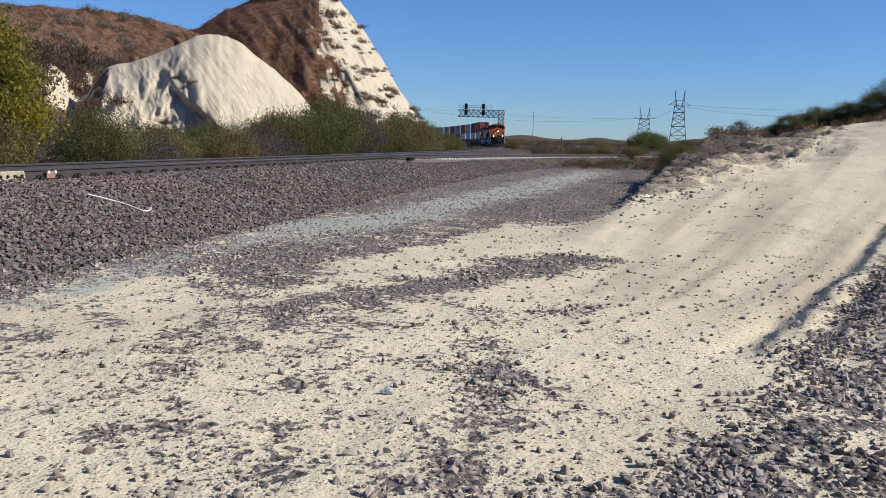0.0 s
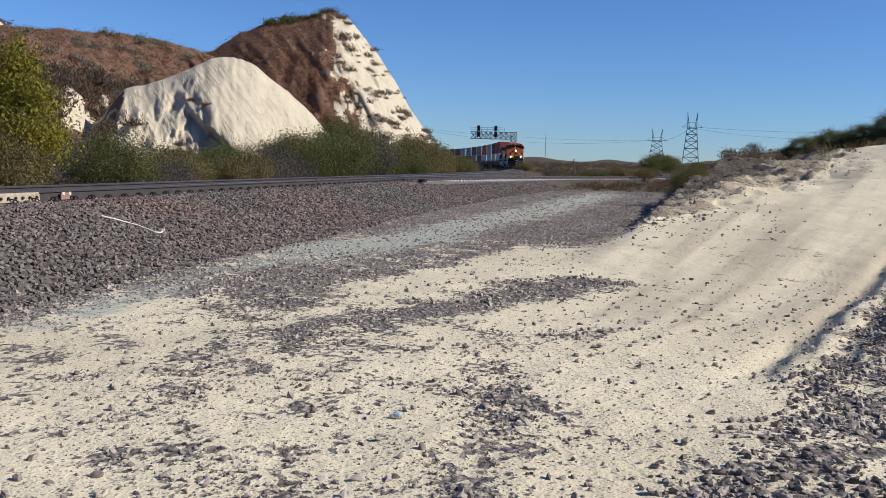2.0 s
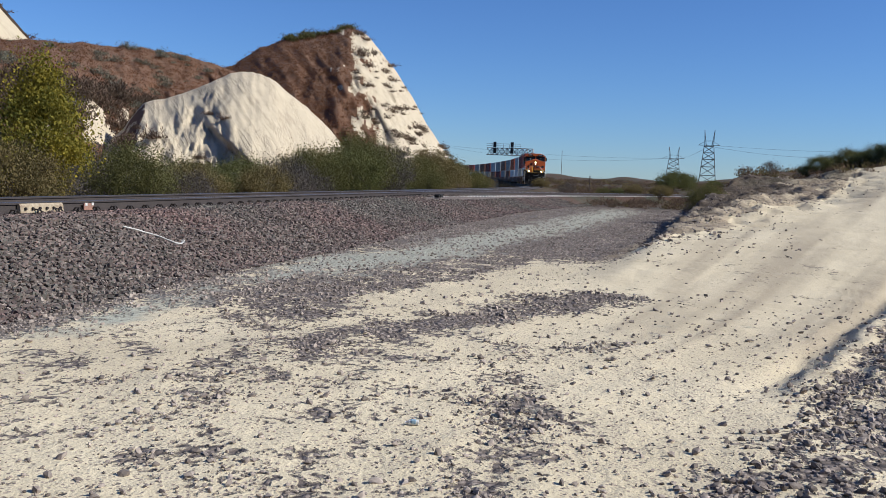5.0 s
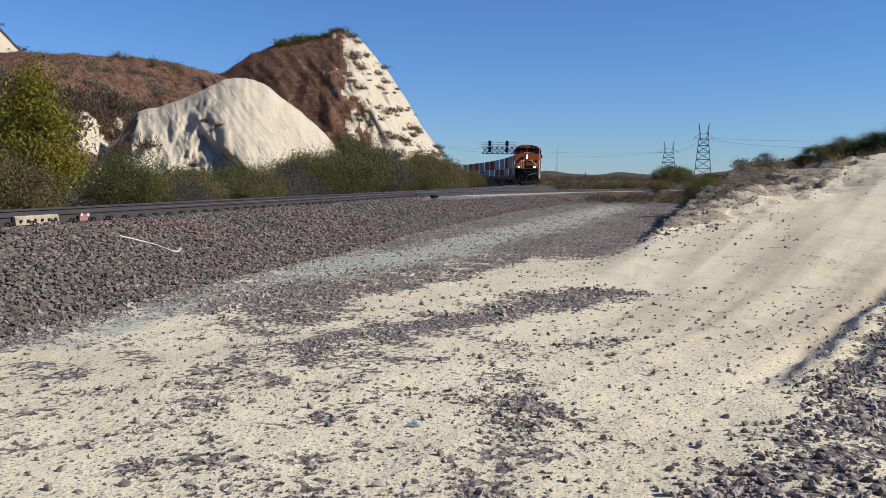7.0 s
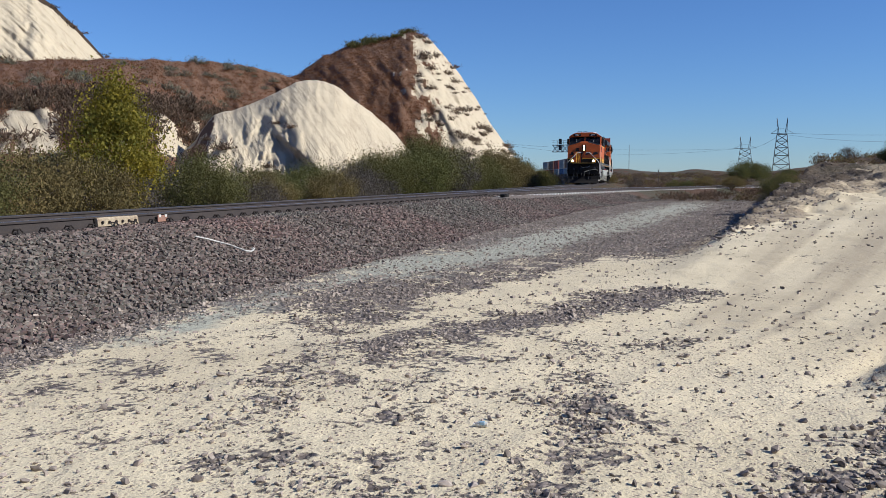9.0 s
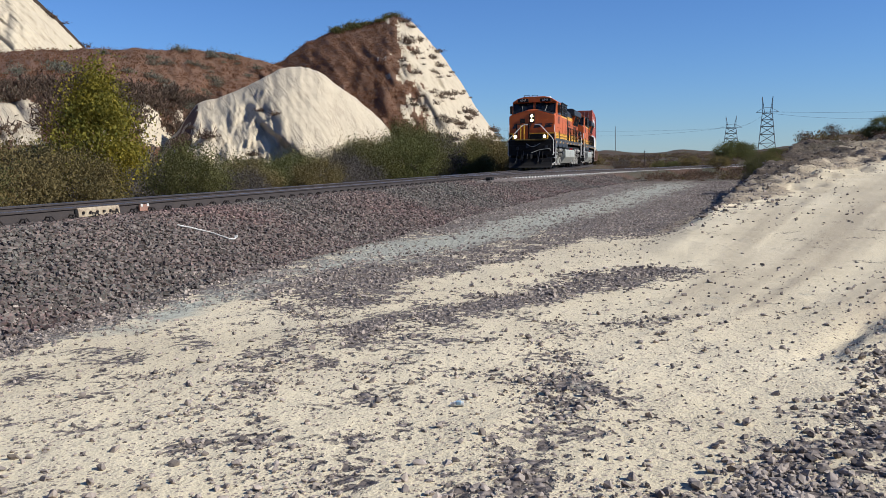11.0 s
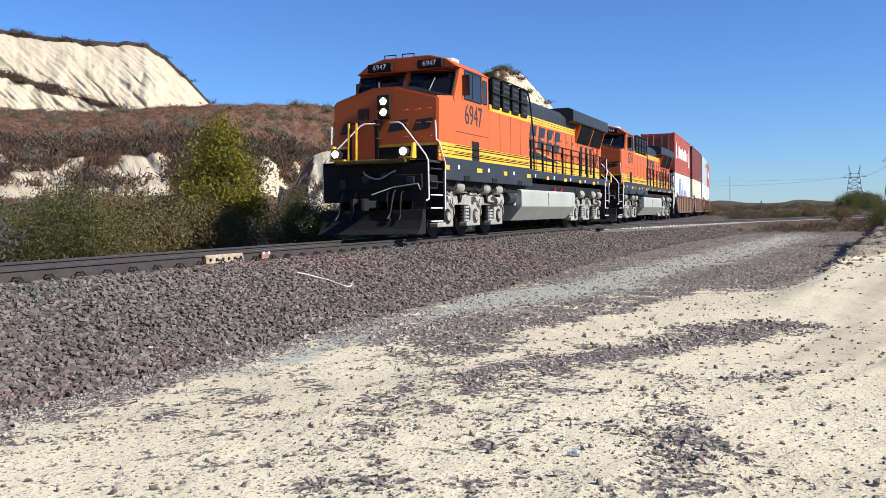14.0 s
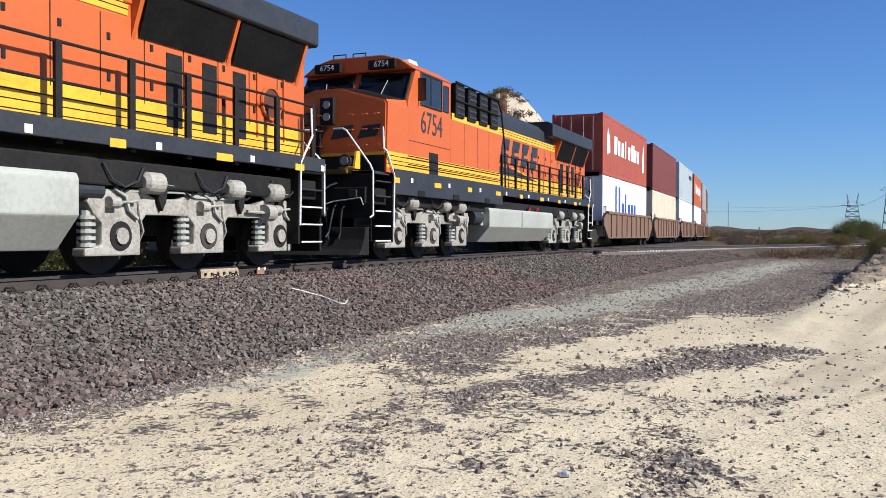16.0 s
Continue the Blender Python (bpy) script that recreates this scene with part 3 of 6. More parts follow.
# ---- hills ----
def hill(name, label, az, crest, near, far, foot, material, slot_of, rows=70, step=0.12, relief=1.0, seed=1, steep=1.6, hollow=False):
    """A landform as it rises from near to far: az in degrees, crest as (degrees, elevation) pairs."""
    ca, ce = zip(*sorted(crest))
    cols = np.arange(az[0], az[1] + step, step)
    E = np.interp(cols, ca, ce)
    E = E + 0.22 * (fbm(cols * 1.7, cols * 0 + seed, seed + 3) - 0.5) * np.minimum(1, E / 3)
    v = np.concatenate([np.linspace(0, 1, rows), np.linspace(1.04, 1.5, 8)])
    A, V = np.meshgrid(cols, v)
    Ec = np.broadcast_to(E, A.shape)
    t = np.clip(V, 0, 1)
    near = np.interp(A, near[0], near[1]) if isinstance(near, tuple) else near
    Rr = near + (far - near) * t ** steep + (V > 1) * (V - 1) * 60
    zc = 1.53 + np.tan(np.radians(Ec)) * far
    n1 = fbm(A * 1.1 + t * 3.5, t * 5 - A * 0.3, seed, 5) - 0.5
    el = Ec * t
    across, down = el - 1.25 * A, A + 0.8 * el
    n2 = np.abs(fbm(across * 0.75, down * 0.16, seed + 7, 4) - 0.5) + 0.35 * np.abs(fbm(across * 2.2, down * 0.35, seed + 9, 3) - 0.5)
    Zz = foot + (zc - foot) * t - np.clip(V - 1, 0, 1) * 30
    bulge = relief * (2.2 * n1 - 4.2 * n2) * np.sin(np.pi * np.clip(t, 0.02, 0.98)) ** 0.6
    if hollow:
        # a rounded dome standing proud of the undercut that runs down across the face
        dd = el - (2.75 + (A - 27.5) * 0.6)
        win = smooth01((A - 22.4) / 0.9) * smooth01((29.0 - A) / 2.2)
        bulge = bulge + 1.9 * win * smooth01((dd + 0.15) / 0.35) * smooth01((3.8 - dd) / 3.2)
        bulge = bulge + (2.2 * (fbm(A * 1.6, t * 6, 83, 5) - 0.5) - 1.2 * np.abs(fbm(A * 2.4 + t * 4, t * 5, 84, 4) - 0.5)) * smooth01((A - 26.4 + 1.5 * (1 - t)) / 1.4) * np.sin(np.pi * np.clip(t, 0.02, 0.98)) ** 0.6
    Rr = Rr - bulge
    X, Y = Rr * np.cos(np.radians(A)), Rr * np.sin(np.radians(A))
    verts = np.stack([X, Y, Zz], -1).reshape(-1, 3)
    nr, na = A.shape
    i, j = np.meshgrid(np.arange(nr - 1), np.arange(na - 1), indexing="ij")
    faces = np.stack([i * na + j, i * na + j + 1, (i + 1) * na + j + 1, (i + 1) * na + j], -1).reshape(-1, 4)
    slots = slot_of(A, np.degrees(np.arctan2(Zz - 1.53, np.hypot(X, Y))), t, n1)[:-1, :-1].reshape(-1)
    ob = sheet(name, verts, faces, material, slots.astype(int))
    tagged(ob, label, "hill", kind="structure")
    for key, val in (("across", across), ("along", down)):
        ob.data.attributes.new(key, "FLOAT", "POINT").data.foreach_set("value", np.asarray(val, dtype=np.float32).ravel())
    return verts.reshape(nr, na, 3), A, t, slots.reshape(nr - 1, na - 1)


def cliff_slots(A, E, t, n1):
    band = (np.abs(E - (6.6 + (A - 43.2) * 0.30)) < 0.22 + 0.5 * n1) & (A > 42.5)
    return np.where(band | (t > 0.955 + 0.04 * n1) | (E < 5.6 + 0.5 * n1), 1, 0)


def ridge_slots(A, E, t, n1):
    return np.where((t > 0.20) & (t < 0.42 + 0.2 * n1) & (n1 > -0.04) & (A > 32.5), 1, 0)


def peak_slots(A, E, t, n1):
    edge = np.interp(E, [0.5, 1.2, 4.0, 9.4], [16.2, 16.8, 18.3, 19.0])
    rough = 5.0 * (fbm(A * 2.2, t * 14, 71, 4) - 0.5) + 2.2 * n1
    return np.where((A < edge + rough) & (A < 20.5), 1, 0)


H_CLIFF = hill("left_cliff", "pale sandstone cliff face with scrub on its rim", (37.5, 64), ((37.4, 6.2), (38.0, 7.2), (39.6, 9.0), (40.6, 9.95), (41.9, 10.8), (46.1, 10.85), (49, 11.0), (55, 11.6), (64, 9)), 120, 150, 4, (ROCK, DARKBRUSH), cliff_slots, seed=5, relief=1.1, rows=170, step=0.06)
H_RIDGE = hill("brown_ridge", "rust-brown scrub ridge with pale rock outcrops", (19, 64), ((64, 8.0), (49, 6.6), (45, 6.6), (41, 7.0), (38, 7.2), (33.5, 7.25), (31.5, 7.25), (29.4, 7.05), (27.3, 6.55), (25, 5.9), (19, 4.6)), ((31, 37), (80, 50)), 112, 0, (BROWNGROUND, ROCK), ridge_slots, seed=11, relief=1.3, steep=1.2)
H_PEAK = hill("sandstone_peak", "steep hill, brown scrub slope and white sandstone face", (10.8, 31), ((10.8, -0.4), (12, 0.9), (12.8, 1.95), (13.9, 3.45), (15.15, 5.55), (16.4, 7.3), (18.0, 9.0), (19.15, 9.45), (19.9, 9.2), (21.7, 8.75), (23.3, 8.35), (24.9, 7.7), (26.2, 6.7), (31, 5.0)), 88, 130, 0, (BROWNGROUND, ROCK), peak_slots, seed=17, relief=1.4)
H_CRAG = hill("sandstone_crag", "rounded white sandstone outcrop above the bushes", (18.2, 34), ((18.2, 0.6), (19.8, 2.45), (21, 3.7), (22.5, 4.85), (24.05, 6.0), (25.15, 6.3), (26.0, 6.2), (26.9, 5.9), (28.6, 5.0), (30.3, 4.35), (31.7, 4.0), (32.9, 2.35), (34, 1.2)), 58, 74, -0.3, (ROCK, BROWNGROUND), lambda A, E, t, n1: np.where((A > 31.6) & (n1 > 0.08), 1, 0), seed=23, relief=0.28, hollow=True, step=0.08)
# unseen hill, added behind the camera to cut sky light on the locomotive fronts
H_REAR = hill("rear_ridge", "unseen brown ridge added behind to block sky light", (104, 250), ((104, 2), (118, 12), (140, 19), (165, 21), (185, 20), (210, 17), (232, 9), (250, 2)), 72, 125, -1, (BROWNGROUND, ROCK), lambda A, E, t, n1: np.where(n1 > 0.16, 1, 0), seed=31, relief=1.2, step=0.6)


# ---- tracks ----
def along(line, x0, x1, step):
    """Points and headings on a line, evenly spaced by length."""
    xs = np.linspace(x0, x1, 4000)
    ys = line(xs)
    s = np.concatenate([[0], np.cumsum(np.hypot(np.diff(xs), np.diff(ys)))])
    q = np.arange(0, s[-1], step)
    px, py = np.interp(q, s, xs), np.interp(q, s, ys)
    hx = np.interp(q, s, np.gradient(ys, xs))
    return px, py, np.arctan(hx)


RAIL_PROFILE = [(-0.076, 0), (0.076, 0), (0.076, 0.012), (0.012, 0.035), (0.010, 0.135), (0.036, 0.150), (0.036, 0.180), (0.028, 0.186), (-0.028, 0.186), (-0.036, 0.180), (-0.036, 0.150), (-0.010, 0.135), (-0.012, 0.035), (-0.076, 0.012)]


def rail(parent, line, x0, x1, off, drop, step):
    px, py, h = along(line, x0, x1, step)
    n = len(RAIL_PROFILE)
    verts, faces, slots = [], [], []
    for i in range(len(px)):
        base = RAIL_TOP - 0.186 - float(drop(px[i]))
        for (u, w) in RAIL_PROFILE:
            verts.append((px[i] - (off + u) * math.sin(h[i]), py[i] + (off + u) * math.cos(h[i]), base + w))
    for i in range(len(px) - 1):
        for k in range(n):
            kn = (k + 1) % n
            faces.append((i * n + k, i * n + kn, (i + 1) * n + kn, (i + 1) * n + k))
            slots.append(1 if k in (6, 7, 8) else 0)
    ob = sheet("rail", verts, faces, (RAILSIDE, TREAD), slots, smooth=False)
    ob.parent = parent
    return ob


def tie_mesh(material, concrete):
    bm = B()
    if concrete:
        solid(bm, [(-0.13, -0.2), (0.13, -0.2), (0.11, 0.0), (-0.11, 0.0)], "y", -1.3, 1.3, 0.012)
    else:
        box(bm, -0.115, 0.115, -1.3, 1.3, -0.18, 0.0, 0.012)
    return part("tie", bm, material)


def clip_mesh():
    """A tie plate with two bent spring clips and a spike head."""
    bm = B()
    box(bm, -0.10, 0.10, -0.19, 0.19, -0.004, 0.022, 0.004)
    for sy in (-1, 1):
        for x in (-0.05, 0.05):
            pipe(bm, [(x, 0.075 * sy, 0.03), (x, 0.11 * sy, 0.075), (x * 0.3, 0.16 * sy, 0.07), (x, 0.17 * sy, 0.03)], 0.013, 5)
    return part("tie_plate", bm, CLIP)


def build_track(name, label, line, x0, x1, drop, material, concrete, spacing, part_range, step=1.2):
    tr = new(name)
    tagged(tr, label, "railway track", kind="structure")
    for off in (-GAUGE / 2 - 0.036, GAUGE / 2 + 0.036):
        rail(tr, line, x0, x1, off, drop, step)
    tie, plate = tie_mesh(material, concrete), clip_mesh()
    px, py, h = along(line, x0, x1, spacing)
    tv = np.array([v.co for v in tie.data.vertices])
    for i in range(len(px)):
        m = Matrix.Translation((px[i], py[i], RAIL_TOP - 0.190 - float(drop(px[i])) + random.uniform(-0.006, 0.004))) @ Euler((0, 0, h[i] + random.uniform(-0.012, 0.012))).to_matrix().to_4x4()
        if part_range[0] <= px[i] <= part_range[1]:
            reuse(tie, tr, m)
            if px[i] < 45:
                for off in (-GAUGE / 2 - 0.036, GAUGE / 2 + 0.036):
                    reuse(plate, tr, m @ Matrix.Translation((0, off, 0.003)))
    rest = [i for i in range(len(px)) if not part_range[0] <= px[i] <= part_range[1]]
    if rest:
        bm = B()
        for i in rest:
            c, s = math.cos(h[i]), math.sin(h[i])
            z = RAIL_TOP - 0.190 - float(drop(px[i]))
            v = [bm.verts.new((px[i] + c * a - s * b, py[i] + s * a + c * b, z + w)) for w in (-0.18, 0) for a, b in ((-0.115, -1.3), (0.115, -1.3), (0.115, 1.3), (-0.115, 1.3))]
            for q in ((4, 5, 6, 7), (0, 1, 5, 4), (1, 2, 6, 5), (2, 3, 7, 6), (3, 0, 4, 7)):
                bm.faces.new([v[k] for k in q])
        tagged(part("distant_ties", bm, material, tr), kind="stuff")
    bpy.data.objects.remove(tie), bpy.data.objects.remove(plate)
    return tr


track_main = build_track("track_main", "main line with brown rails on weathered wooden ties", line_main, -30, 430, lambda x: 0.0, TIEWOOD, False, 0.52, (2, 80))
track_side = build_track("track_side", "side track on white concrete ties", line_side, 37, 108, lambda x: side_drop(x), TIECONC, True, 0.61, (30, 108))


def joint_bar():
    """The pale painted joint bars bolted to the near rail."""
    y = 10.26 - GAUGE / 2 - 0.036
    th = new("rail_joint_bar")
    th.location = (12.28, y - 0.075, RAIL_TOP - 0.186)
    paint = mat("flaking_cream_paint", (0.42, 0.355, 0.24), (0.22, 0.16, 0.105), rough=0.8, scale=5, fine=26, bump=0.2, contrast=0.7)
    part("bar", solid(B(), [(-0.03, 0.018), (0.030, 0.030), (0.045, 0.135), (0.03, 0.165), (0.0, 0.165), (-0.02, 0.13)], "x", -0.52, 0.52, 0.006), paint, th)
    for i in range(6):
        bm = B()
        rod(bm, (-0.42 + i * 0.168, -0.03, 0.085), (-0.42 + i * 0.168, -0.055, 0.085), 0.024, 6)
        part("bolt", bm, CLIP, th)
    tagged(th, "cream-painted bolted joint bar on the near rail", "rail joint")
    bond = new("rail_bond_plate")
    bond.location = (13.52, y - 0.075, RAIL_TOP - 0.186)
    part("plate", box(B(), -0.14, 0.14, -0.01, 0.02, 0.02, 0.14, 0.006), mat("rusty_pink_steel", (0.30, 0.16, 0.11), (0.2, 0.12, 0.09), rough=0.8, scale=6, fine=30), bond)
    for x in (-0.09, 0.09):
        part("strap", box(B(), x - 0.03, x + 0.03, -0.018, -0.0105, 0.10, 0.15, 0.002), PVC, bond)
    tagged(bond, "small rusty plate with pale straps on the near rail", "rail bond")


joint_bar()


def switch_machine():
    th = new("switch_machine")
    th.location = (36.2, float(line_side(36.2)) - 1.75, RAIL_TOP - 0.20)
    th.scale = (0.5, 0.5, 0.5)
    part("housing", box(B(), -0.5, 0.5, -0.25, 0.25, 0, 0.26, 0.04), BLACK, th)
    part("motor_cover", box(B(), -0.9, -0.52, -0.2, 0.2, 0, 0.22, 0.05), BLACK, th)
    for x in (-0.25, 0.3):
        bm = B()
        rod(bm, (x, 0.2, 0.1), (x, 1.0, 0.04), 0.025)
        part("throw_rod", bm, CLIP, th)
    tagged(th, "black switch machine beside the diverging rails", "switch machine")


switch_machine()


# ---- locomotives ----
def text_mesh(name, body, size, material, parent, m, depth=0.004, shear=0.0):
    cu = bpy.data.curves.new(name, "FONT")
    cu.body, cu.size, cu.extrude, cu.align_x, cu.align_y, cu.shear = body, size, depth, "CENTER", "CENTER", shear
    tmp = new(name, cu)
    bpy.context.view_layer.update()
    me = bpy.data.meshes.new_from_object(tmp.evaluated_get(bpy.context.evaluated_depsgraph_get()))
    bpy.data.objects.remove(tmp)
    me.materials.clear()
    me.materials.append(material)
    ob = new(name, me)
    ob.parent, ob.matrix_basis = parent, m
    return ob


DECK = 1.98
WHEEL_R = 0.533
AXLES = (2.75, 4.80, 6.75, 16.1, 18.05, 20.1)


def on_side(x, y, z):
    """Lays text on the side that faces -y."""
    return Matrix.Translation((x, y, z)) @ Euler((radians(90), 0, 0)).to_matrix().to_4x4()


def wheelset(parent, x, r=WHEEL_R):
    bm = B()
    rod(bm, (0, -0.78, 0), (0, 0.78, 0), 0.085, 10)
    for s in (-1, 1):
        rod(bm, (0, s * 0.70, 0), (0, s * 0.835, 0), r, 28)
        rod(bm, (0, s * 0.665, 0), (0, s * 0.70, 0), r + 0.025, 28)
        rod(bm, (0, s * 0.83, 0), (0, s * 0.86, 0), r * 0.42, 14)
        for k in range(5):
            a = k * math.tau / 5
            rod(bm, (r * 0.65 * math.cos(a), s * 0.83, r * 0.65 * math.sin(a)), (r * 0.65 * math.cos(a), s * 0.845, r * 0.65 * math.sin(a)), 0.06, 8)
    ob = part("wheelset", bm, WHEEL, parent)
    ob.location = (x, 0, r)
    return ob


def bogie(parent, xs, name="truck"):
    """A three-axle truck: cast side frames with horns over each axle, springs, cylinders and pipes."""
    mid = (xs[0] + xs[2]) / 2
    tr = part(name, box(B(), xs[0] - 0.3, xs[2] + 0.3, -0.75, 0.75, 0.55, 1.0, 0.05), BLACK, parent)
    for s in (-1, 1):
        ya, yb = 1.02, 1.26
        span = lambda p, q: (min(s * p, s * q), max(s * p, s * q))
        out = [(xs[0] - 0.62, 1.02), (xs[0] - 0.50, 1.20), (xs[0] + 0.35, 1.24), (xs[0] + 0.75, 1.10), (mid - 0.75, 1.12), (mid - 0.4, 1.26), (mid + 0.4, 1.26), (mid + 0.75, 1.10), (xs[2] - 0.75, 1.10), (xs[2] - 0.35, 1.24), (xs[2] + 0.50, 1.20), (xs[2] + 0.62, 1.02)]
        for i in (2, 1, 0):
            x = xs[i]
            out += [(x + 0.52, 0.86), (x + 0.40, 0.72), (x + 0.40, 0.27), (x - 0.66, 0.27), (x - 0.66, 0.38), (x - 0.36, 0.42), (x - 0.34, 0.72), (x - 0.50, 0.86)]
        part("side_frame", solid(B(), out, "y", *span(ya, yb), 0.025), TRUCKGREY, tr, "dusty light-grey cast side frame")
        for i, x in enumerate(xs):
            bm = B()
            rod(bm, (x, s * 1.25, 0.55), (x, s * 1.275, 0.55), 0.21, 18)
            part("journal_cover", bm, BLACK if i != 1 else RAILSIDE, tr)
            bm = B()
            rod(bm, (x, s * 1.27, 0.55), (x, s * 1.31, 0.55), 0.12, 14)
            part("bearing_cap", bm, TRUCKGREY, tr)
            bm = B()
            for k in range(5):
                rod(bm, (x - 0.52, s * 1.14, 0.40 + k * 0.095), (x - 0.52, s * 1.14, 0.45 + k * 0.095), 0.125, 14)
            rod(bm, (x - 0.52, s * 1.14, 0.36), (x - 0.52, s * 1.14, 0.90), 0.075, 8)
            part("coil_spring", bm, SILVER, tr)
            xc = x + (0.62 if i < 2 else -0.25)
            bm = B()
            rod(bm, (xc - 0.22, s * 1.32, 1.33), (xc + 0.10, s * 1.32, 1.33), 0.165, 18)
            rod(bm, (xc - 0.27, s * 1.32, 1.33), (xc - 0.22, s * 1.32, 1.33), 0.10, 14, 0.165)
            rod(bm, (xc + 0.10, s * 1.32, 1.33), (xc + 0.42, s * 1.32, 1.31), 0.032, 8)
            part("brake_cylinder", bm, TRUCKGREY, tr)
            part("cylinder_bracket", solid(B(), [(xc + 0.06, 1.42), (xc + 0.30, 1.40), (xc + 0.24, 1.05), (xc + 0.16, 0.92), (xc + 0.08, 1.08)], "y", *span(1.20, 1.34), 0.01), BLACK, tr)
            if i == 2:
                bm = B()
                rod(bm, (x - 0.62, s * 1.33, 0.96), (x - 0.38, s * 1.33, 0.96), 0.15, 16)
                rod(bm, (x - 1.1, s * 1.33, 0.97), (x - 0.62, s * 1.33, 0.96), 0.03, 8)
                part("damper", bm, TRUCKGREY, tr)
            bm = B()
            pipe(bm, [(x - 0.15, s * 1.30, 1.22), (x + 0.05, s * 1.31, 1.12), (x + 0.12, s * 1.31, 0.92), (x + 0.30, s * 1.30, 0.80)], 0.028)
            part("brake_lever", bm, SILVER, tr)
            part("slot", box(B(), x - 0.20, x - 0.06, *span(1.255, 1.264), 0.95, 1.10), BLACK, tr)
        for za, zb, r in ((1.44, 1.40, 0.024), (1.28, 1.34, 0.018), (1.19, 1.16, 0.02)):
            bm = B()
            pipe(bm, [(xs[0] - 0.5, s * 1.24, za), (mid - 0.7, s * 1.28, za + 0.03), (mid - 0.4, s * 1.29, zb), (mid + 0.6, s * 1.27, zb), (mid + 0.75, s * 1.27, zb + 0.12), (xs[2] + 0.4, s * 1.26, zb + 0.11)], r)
            part("air_pipe", bm, SILVER, tr)
        for x in xs:
            bm = B()
            rod(bm, (x - 0.30, s * 1.33, 1.02), (x - 0.12, s * 1.33, 1.02), 0.085, 14)
            rod(bm, (x - 0.12, s * 1.33, 1.02), (x + 0.26, s * 1.33, 1.05), 0.022, 8)
            part("slack_adjuster", bm, TRUCKGREY, tr)
            part("valve_body", box(B(), x + 0.20, x + 0.38, min(s * 1.16, s * 1.34), max(s * 1.16, s * 1.34), 1.40, 1.54, 0.02), SLATE, tr)
            bm = B()
            pipe(bm, [(x - 0.45, s * 1.38, 1.56), (x - 0.30, s * 1.40, 1.34), (x - 0.05, s * 1.40, 1.24), (x + 0.20, s * 1.40, 1.34), (x + 0.34, s * 1.38, 1.55)], 0.016, 6)
            part("slack_hose", bm, SLATE, tr)
            bm = B()
            pipe(bm, [(x - 0.55, s * 1.30, 1.50), (x - 0.10, s * 1.31, 1.49), (x - 0.05, s * 1.31, 1.40), (x + 0.42, s * 1.31, 1.39), (x + 0.46, s * 1.30, 1.52)], 0.017, 6)
            part("sand_pipe", bm, SILVER, tr)
            bm = B()
            pipe(bm, [(x + 0.34, s * 1.27, 1.05), (x + 0.36, s * 1.29, 0.80), (x + 0.44, s * 1.27, 0.62), (x + 0.46, s * 1.10, 0.34)], 0.02, 6)
            part("brake_hanger", bm, TRUCKGREY, tr)
        for k in range(6):
            a = xs[0] - 0.3 + k * (xs[2] - xs[0]) / 5.5
            bm = B()
            pipe(bm, [(a, s * 1.20, 1.54), (a + 0.10, s * 1.30, 1.30), (a + 0.28, s * 1.31, 1.16), (a + 0.5, s * 1.26, 1.24), (a + 0.6, s * 1.20, 1.52)], 0.02, 5)
            part("cable", bm, BLACK, tr)
    return tr


def emblem(parent, x, y, z, h, name="emblem"):
    """The painted company mark as plain shapes: four slanted blocks, each split by a slit, over a long wedge with a gold edge."""
    slant = 0.30
    for i, w in enumerate((0.92, 1.0, 0.95, 0.88)):
        a = x + i * h * 1.30
        for lo, hi, cut in ((0.0, 0.40, 0.0), (0.54, 1.0, 0.10)):
            solid_pts = [(a + slant * lo * h, z + lo * h), (a + (w - 0.12 * i % 0.3 + slant * lo) * h, z + lo * h), (a + (w + slant * hi) * h, z + hi * h), (a + (cut + slant * hi) * h, z + hi * h)]
            part(name + "_block", solid(B(), solid_pts, "y", y - 0.004, y + 0.004), SLATE, parent)
        spine = [(a + 0.05 * h, z), (a + 0.30 * h, z), (a + (0.30 + slant) * h, z + h), (a + (0.05 + slant) * h, z + h)]
        part(name + "_spine", solid(B(), spine, "y", y - 0.009, y - 0.0045), SLATE, parent)
    wedge = [(x - 0.35, z - 0.16 * h), (x + 1.3 * h, z - 0.16 * h), (x + 5.1 * h, z - 0.50 * h), (x - 0.48, z - 0.46 * h)]
    part(name + "_wedge", solid(B(), wedge, "y", y - 0.004, y + 0.004), SLATE, parent)
    edge = [(x + 1.3 * h, z - 0.13 * h), (x + 1.9 * h, z - 0.13 * h), (x + 5.3 * h, z - 0.50 * h), (x + 5.1 * h, z - 0.495 * h)]
    part(name + "_edge", solid(B(), edge, "y", y - 0.004, y + 0.004), YELLOW, parent)


